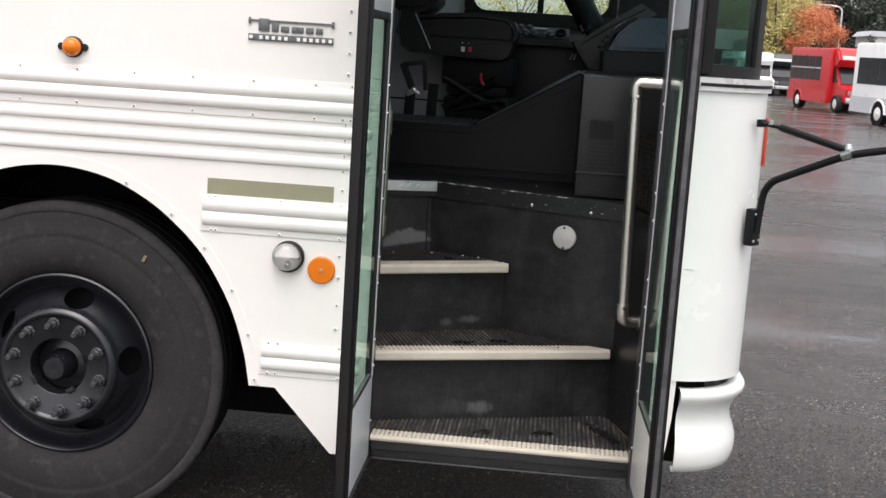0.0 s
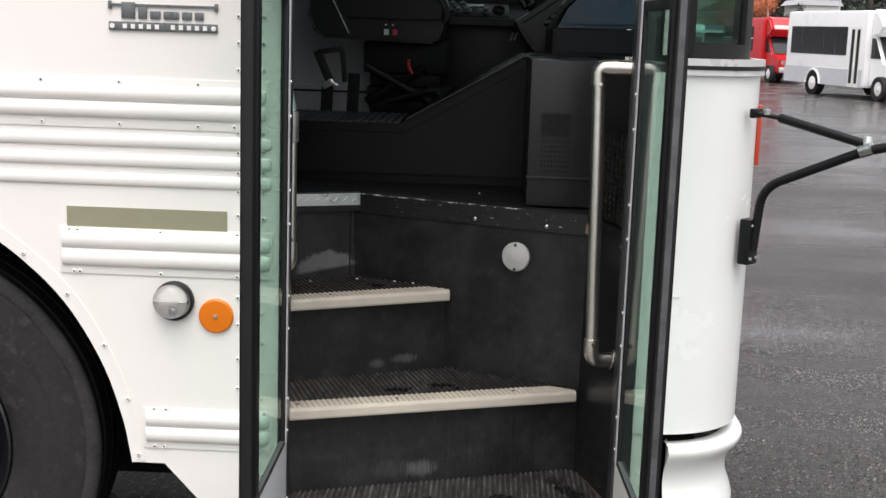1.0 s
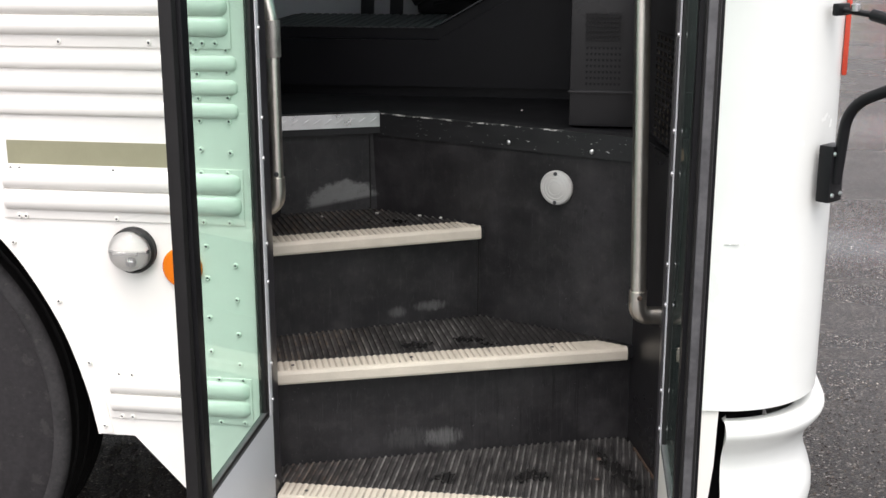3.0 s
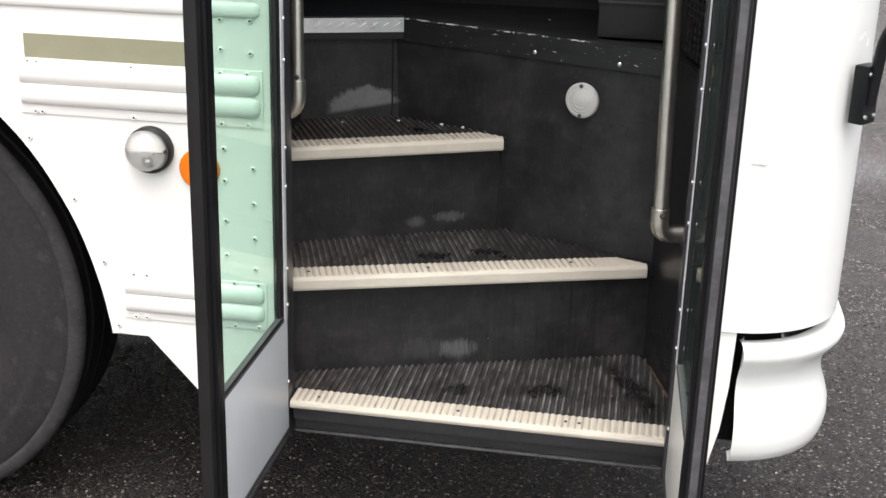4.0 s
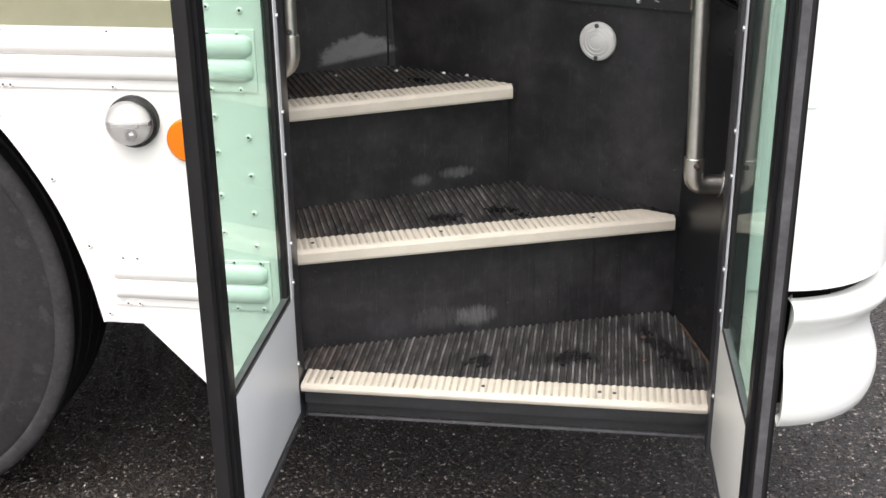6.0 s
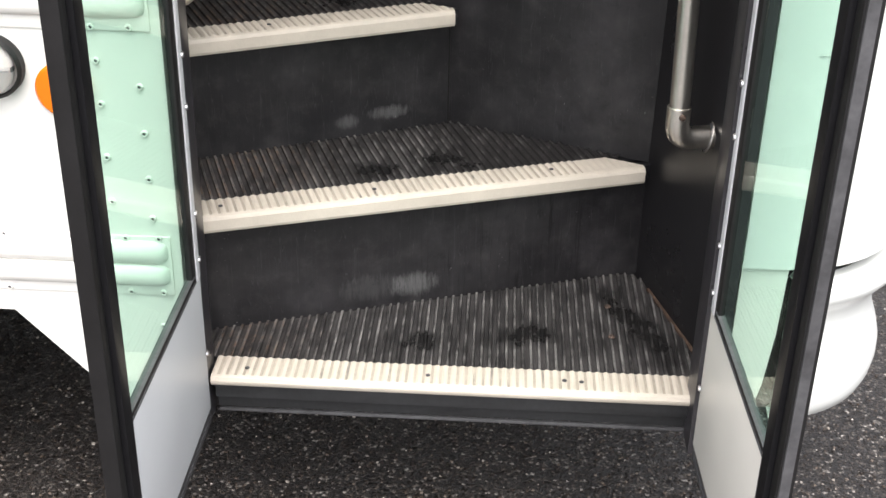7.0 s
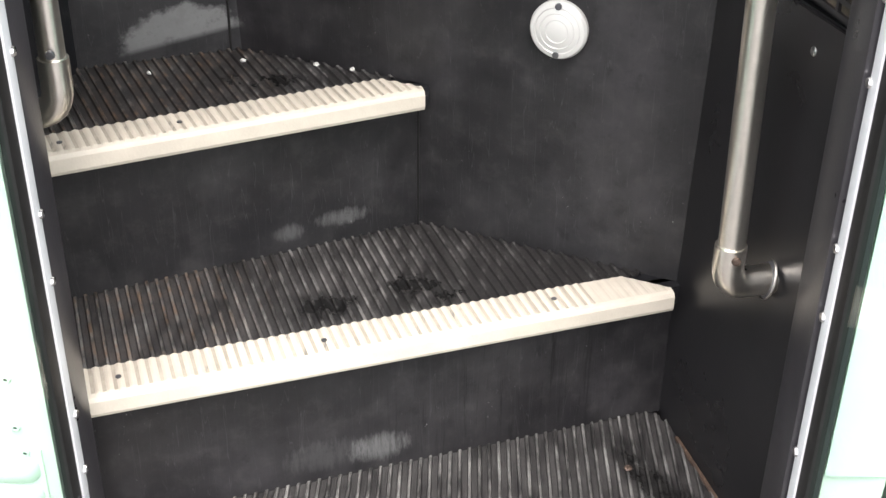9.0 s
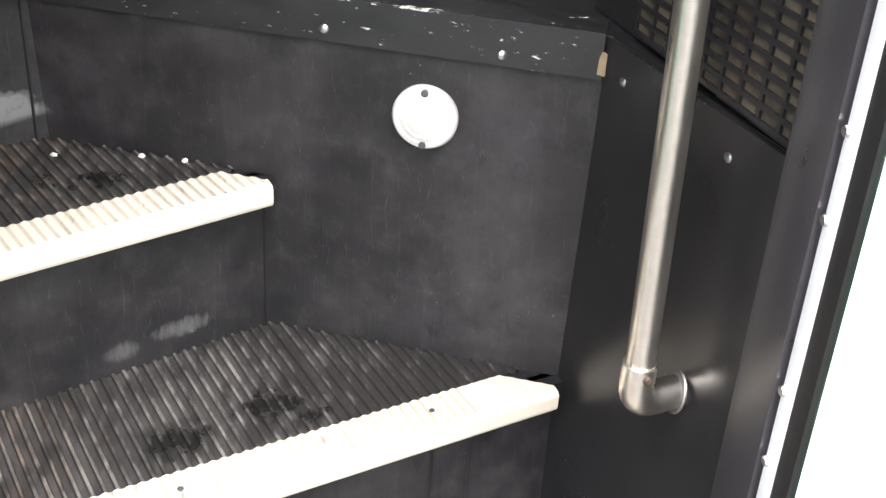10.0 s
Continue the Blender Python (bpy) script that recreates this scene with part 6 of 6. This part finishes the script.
def tree(at, h, spread, material, seed, label, n=1400, conifer=False, leaf_size=0.22):
    rng = random.Random(seed)
    t = thing("tree", at, label, "tree")
    o = at = Vector((at[0] - 0.010 * at[1], at[1], ground_z(at[1])))
    t.matrix_basis = Matrix.Translation(at)
    bm = bm_new()
    tube(bm, [o + Vector((0, 0, -0.1)), o + Vector((0.05, 0, h * 0.25)), o + Vector((0.0, 0.05, h * 0.55))], 0.03 * h * 0.5, 8)
    limbs = []
    for i in range(9):
        a = rng.uniform(0, 6.28)
        z0 = h * rng.uniform(0.2, 0.5)
        e = o + Vector((math.cos(a) * spread * rng.uniform(0.4, 0.8), math.sin(a) * spread * rng.uniform(0.4, 0.8), z0 + h * rng.uniform(0.15, 0.4)))
        limbs.append(e)
        if not conifer:
            tube(bm, [o + Vector((0, 0, z0)), (o + Vector((0, 0, z0))).lerp(e, 0.5) + Vector((0, 0, 0.1)), e], 0.05 * h * 0.12, 6)
    part("trunk", bm, BARK, t)
    verts, faces = [], []
    clumps = []
    for i in range(46):
        if conifer:
            k = rng.random() ** 0.7
            a = rng.uniform(0, 6.28)
            rr = spread * k * rng.uniform(0.3, 1.0)
            clumps.append((o + Vector((math.cos(a) * rr, math.sin(a) * rr, h * (1 - 0.92 * k))), 0.16 * spread + 0.12 * h * 0.3))
        else:
            a, u = rng.uniform(0, 6.28), rng.uniform(-0.7, 1)
            rr = spread * math.sqrt(max(0.05, 1 - u * u)) * rng.uniform(0.45, 1.0)
            clumps.append((o + Vector((math.cos(a) * rr, math.sin(a) * rr, h * (0.58 + 0.36 * u * rng.uniform(0.7, 1.1)))), spread * rng.uniform(0.2, 0.42)))
    for i in range(n):
        c, r = rng.choice(clumps)
        p = c + Vector((rng.gauss(0, 0.5), rng.gauss(0, 0.5), rng.gauss(0, 0.42))) * r
        s = leaf_size * rng.uniform(0.6, 1.5)
        u = Vector((rng.uniform(-1, 1), rng.uniform(-1, 1), rng.uniform(-0.6, 0.6))).normalized()
        w = u.orthogonal().normalized()
        if conifer:
            w = (w + Vector((0, 0, -0.5))).normalized()
        k = len(verts)
        verts += [p - u * s, p + w * s * 0.45, p + u * s, p - w * s * 0.45 + Vector((0, 0, 0.1 * s))]
        faces.append((k, k + 1, k + 2, k + 3))
    me = bpy.data.meshes.new("crown")
    me.from_pydata([tuple(v) for v in verts], [], faces)
    me.materials.append(material)
    ob = new("crown", me)
    ob.parent, ob.matrix_parent_inverse = t, Matrix.Translation(-o)
    return t


ORANGE = leaf_mat("orange_autumn_leaves", (0.40, 0.085, 0.03), (0.54, 0.18, 0.06))
YELLOW = leaf_mat("yellow_green_leaves", (0.20, 0.21, 0.06), (0.50, 0.40, 0.13))
# distant haze is mixed into this green, so it is a bit lighter
GREEN = leaf_mat("hazed_dark_evergreen", (0.030, 0.042, 0.030), (0.070, 0.085, 0.060))
tree((20.7, 95, 0), 7.0, 2.35, ORANGE, 1, "tree with orange autumn leaves", 18000, leaf_size=0.062)
for i, (x, y, h, sp) in enumerate(((18.2, 97, 8.6, 3.0), (15.2, 99, 9.5, 3.2), (19.8, 104, 9.0, 2.8), (10.0, 98, 9.5, 3.4), (4.0, 96, 9, 3.4), (-2, 98, 9.5, 3.6), (-8, 96, 9, 3.5))):
    tree((x, y, 0), h, sp, YELLOW, 10 + i, "tree turning yellow and green", 12000 if x > 14 else 4600, leaf_size=0.095)
for i in range(16):
    tree((8 + i * 3.0 + (i % 3) * 0.7, 122 + (i * 7 % 5) * 2.2, 0), 17 + (i * 5 % 4) * 1.8, 3.4, GREEN, 40 + i, "tall dark evergreen tree", 19000, True, 0.13)
for i in range(14):
    tree((9.5 + i * 3.3 + (i % 4) * 0.5, 134 + (i * 3 % 4) * 2.0, 0), 18 + (i * 7 % 5) * 1.5, 3.8, GREEN, 60 + i, "tall dark evergreen tree", 9000, True, 0.2)
for i, x in enumerate((24.9, 26.1, 28.3, 30.2)):
    tree((x, 98 + i % 2, 0), 4.2 + i % 2 * 0.8, 0.9, GREEN, 80 + i, "young green evergreen tree", 1600, True, 0.14)


def street_lamp(at, h):
    t = thing("street_lamp", at, "grey metal street lamp on a tall pole", "street lamp")
    o = Vector(at)
    bm = bm_new()
    tube(bm, rounded([o, o + Vector((0, 0, h)), o + Vector((-1.6, 0, h + 0.1))], 0.5), 0.07, 8)
    part("pole", bm, GREY_PANEL, t)
    bm = bm_new()
    box(bm, -0.35, 0.35, -0.15, 0.15, -0.06, 0.06, 0.03, Matrix.Translation(o + Vector((-1.8, 0, h + 0.08))))
    part("lamp_head", bm, GREY_PANEL, t)


street_lamp((22.15, 97, ground_z(97)), 6.9)
street_lamp((27.7, 97, ground_z(97)), 11.0)

# guessed low building for unclear pale shapes over the roofs of the buses
hall = thing("building", (28.0, 106, ground_z(106)), "guessed low pale building behind the parked buses", "building")
bm = bm_new()
box(bm, 26.2, 29.6, 104, 109, ground_z(106), 4.55)
part("wall", bm, WHITE, hall, "", 30)
bm = bm_new()
prism(bm, [(25.9, 103.7, 4.55), (26.3, 103.7, 5.0), (29.5, 103.7, 5.0), (29.9, 103.7, 4.55)], (0, 5.6, 0))
part("roof", bm, GREY_PANEL, hall, "pale grey roof", 30)
bm = bm_new()
for x in (26.5, 28.0):
    box(bm, x, x + 1.1, 103.97, 104.02, 2.6, 3.7)
part("window_row", bm, VINYL, hall, "dark windows", 0)
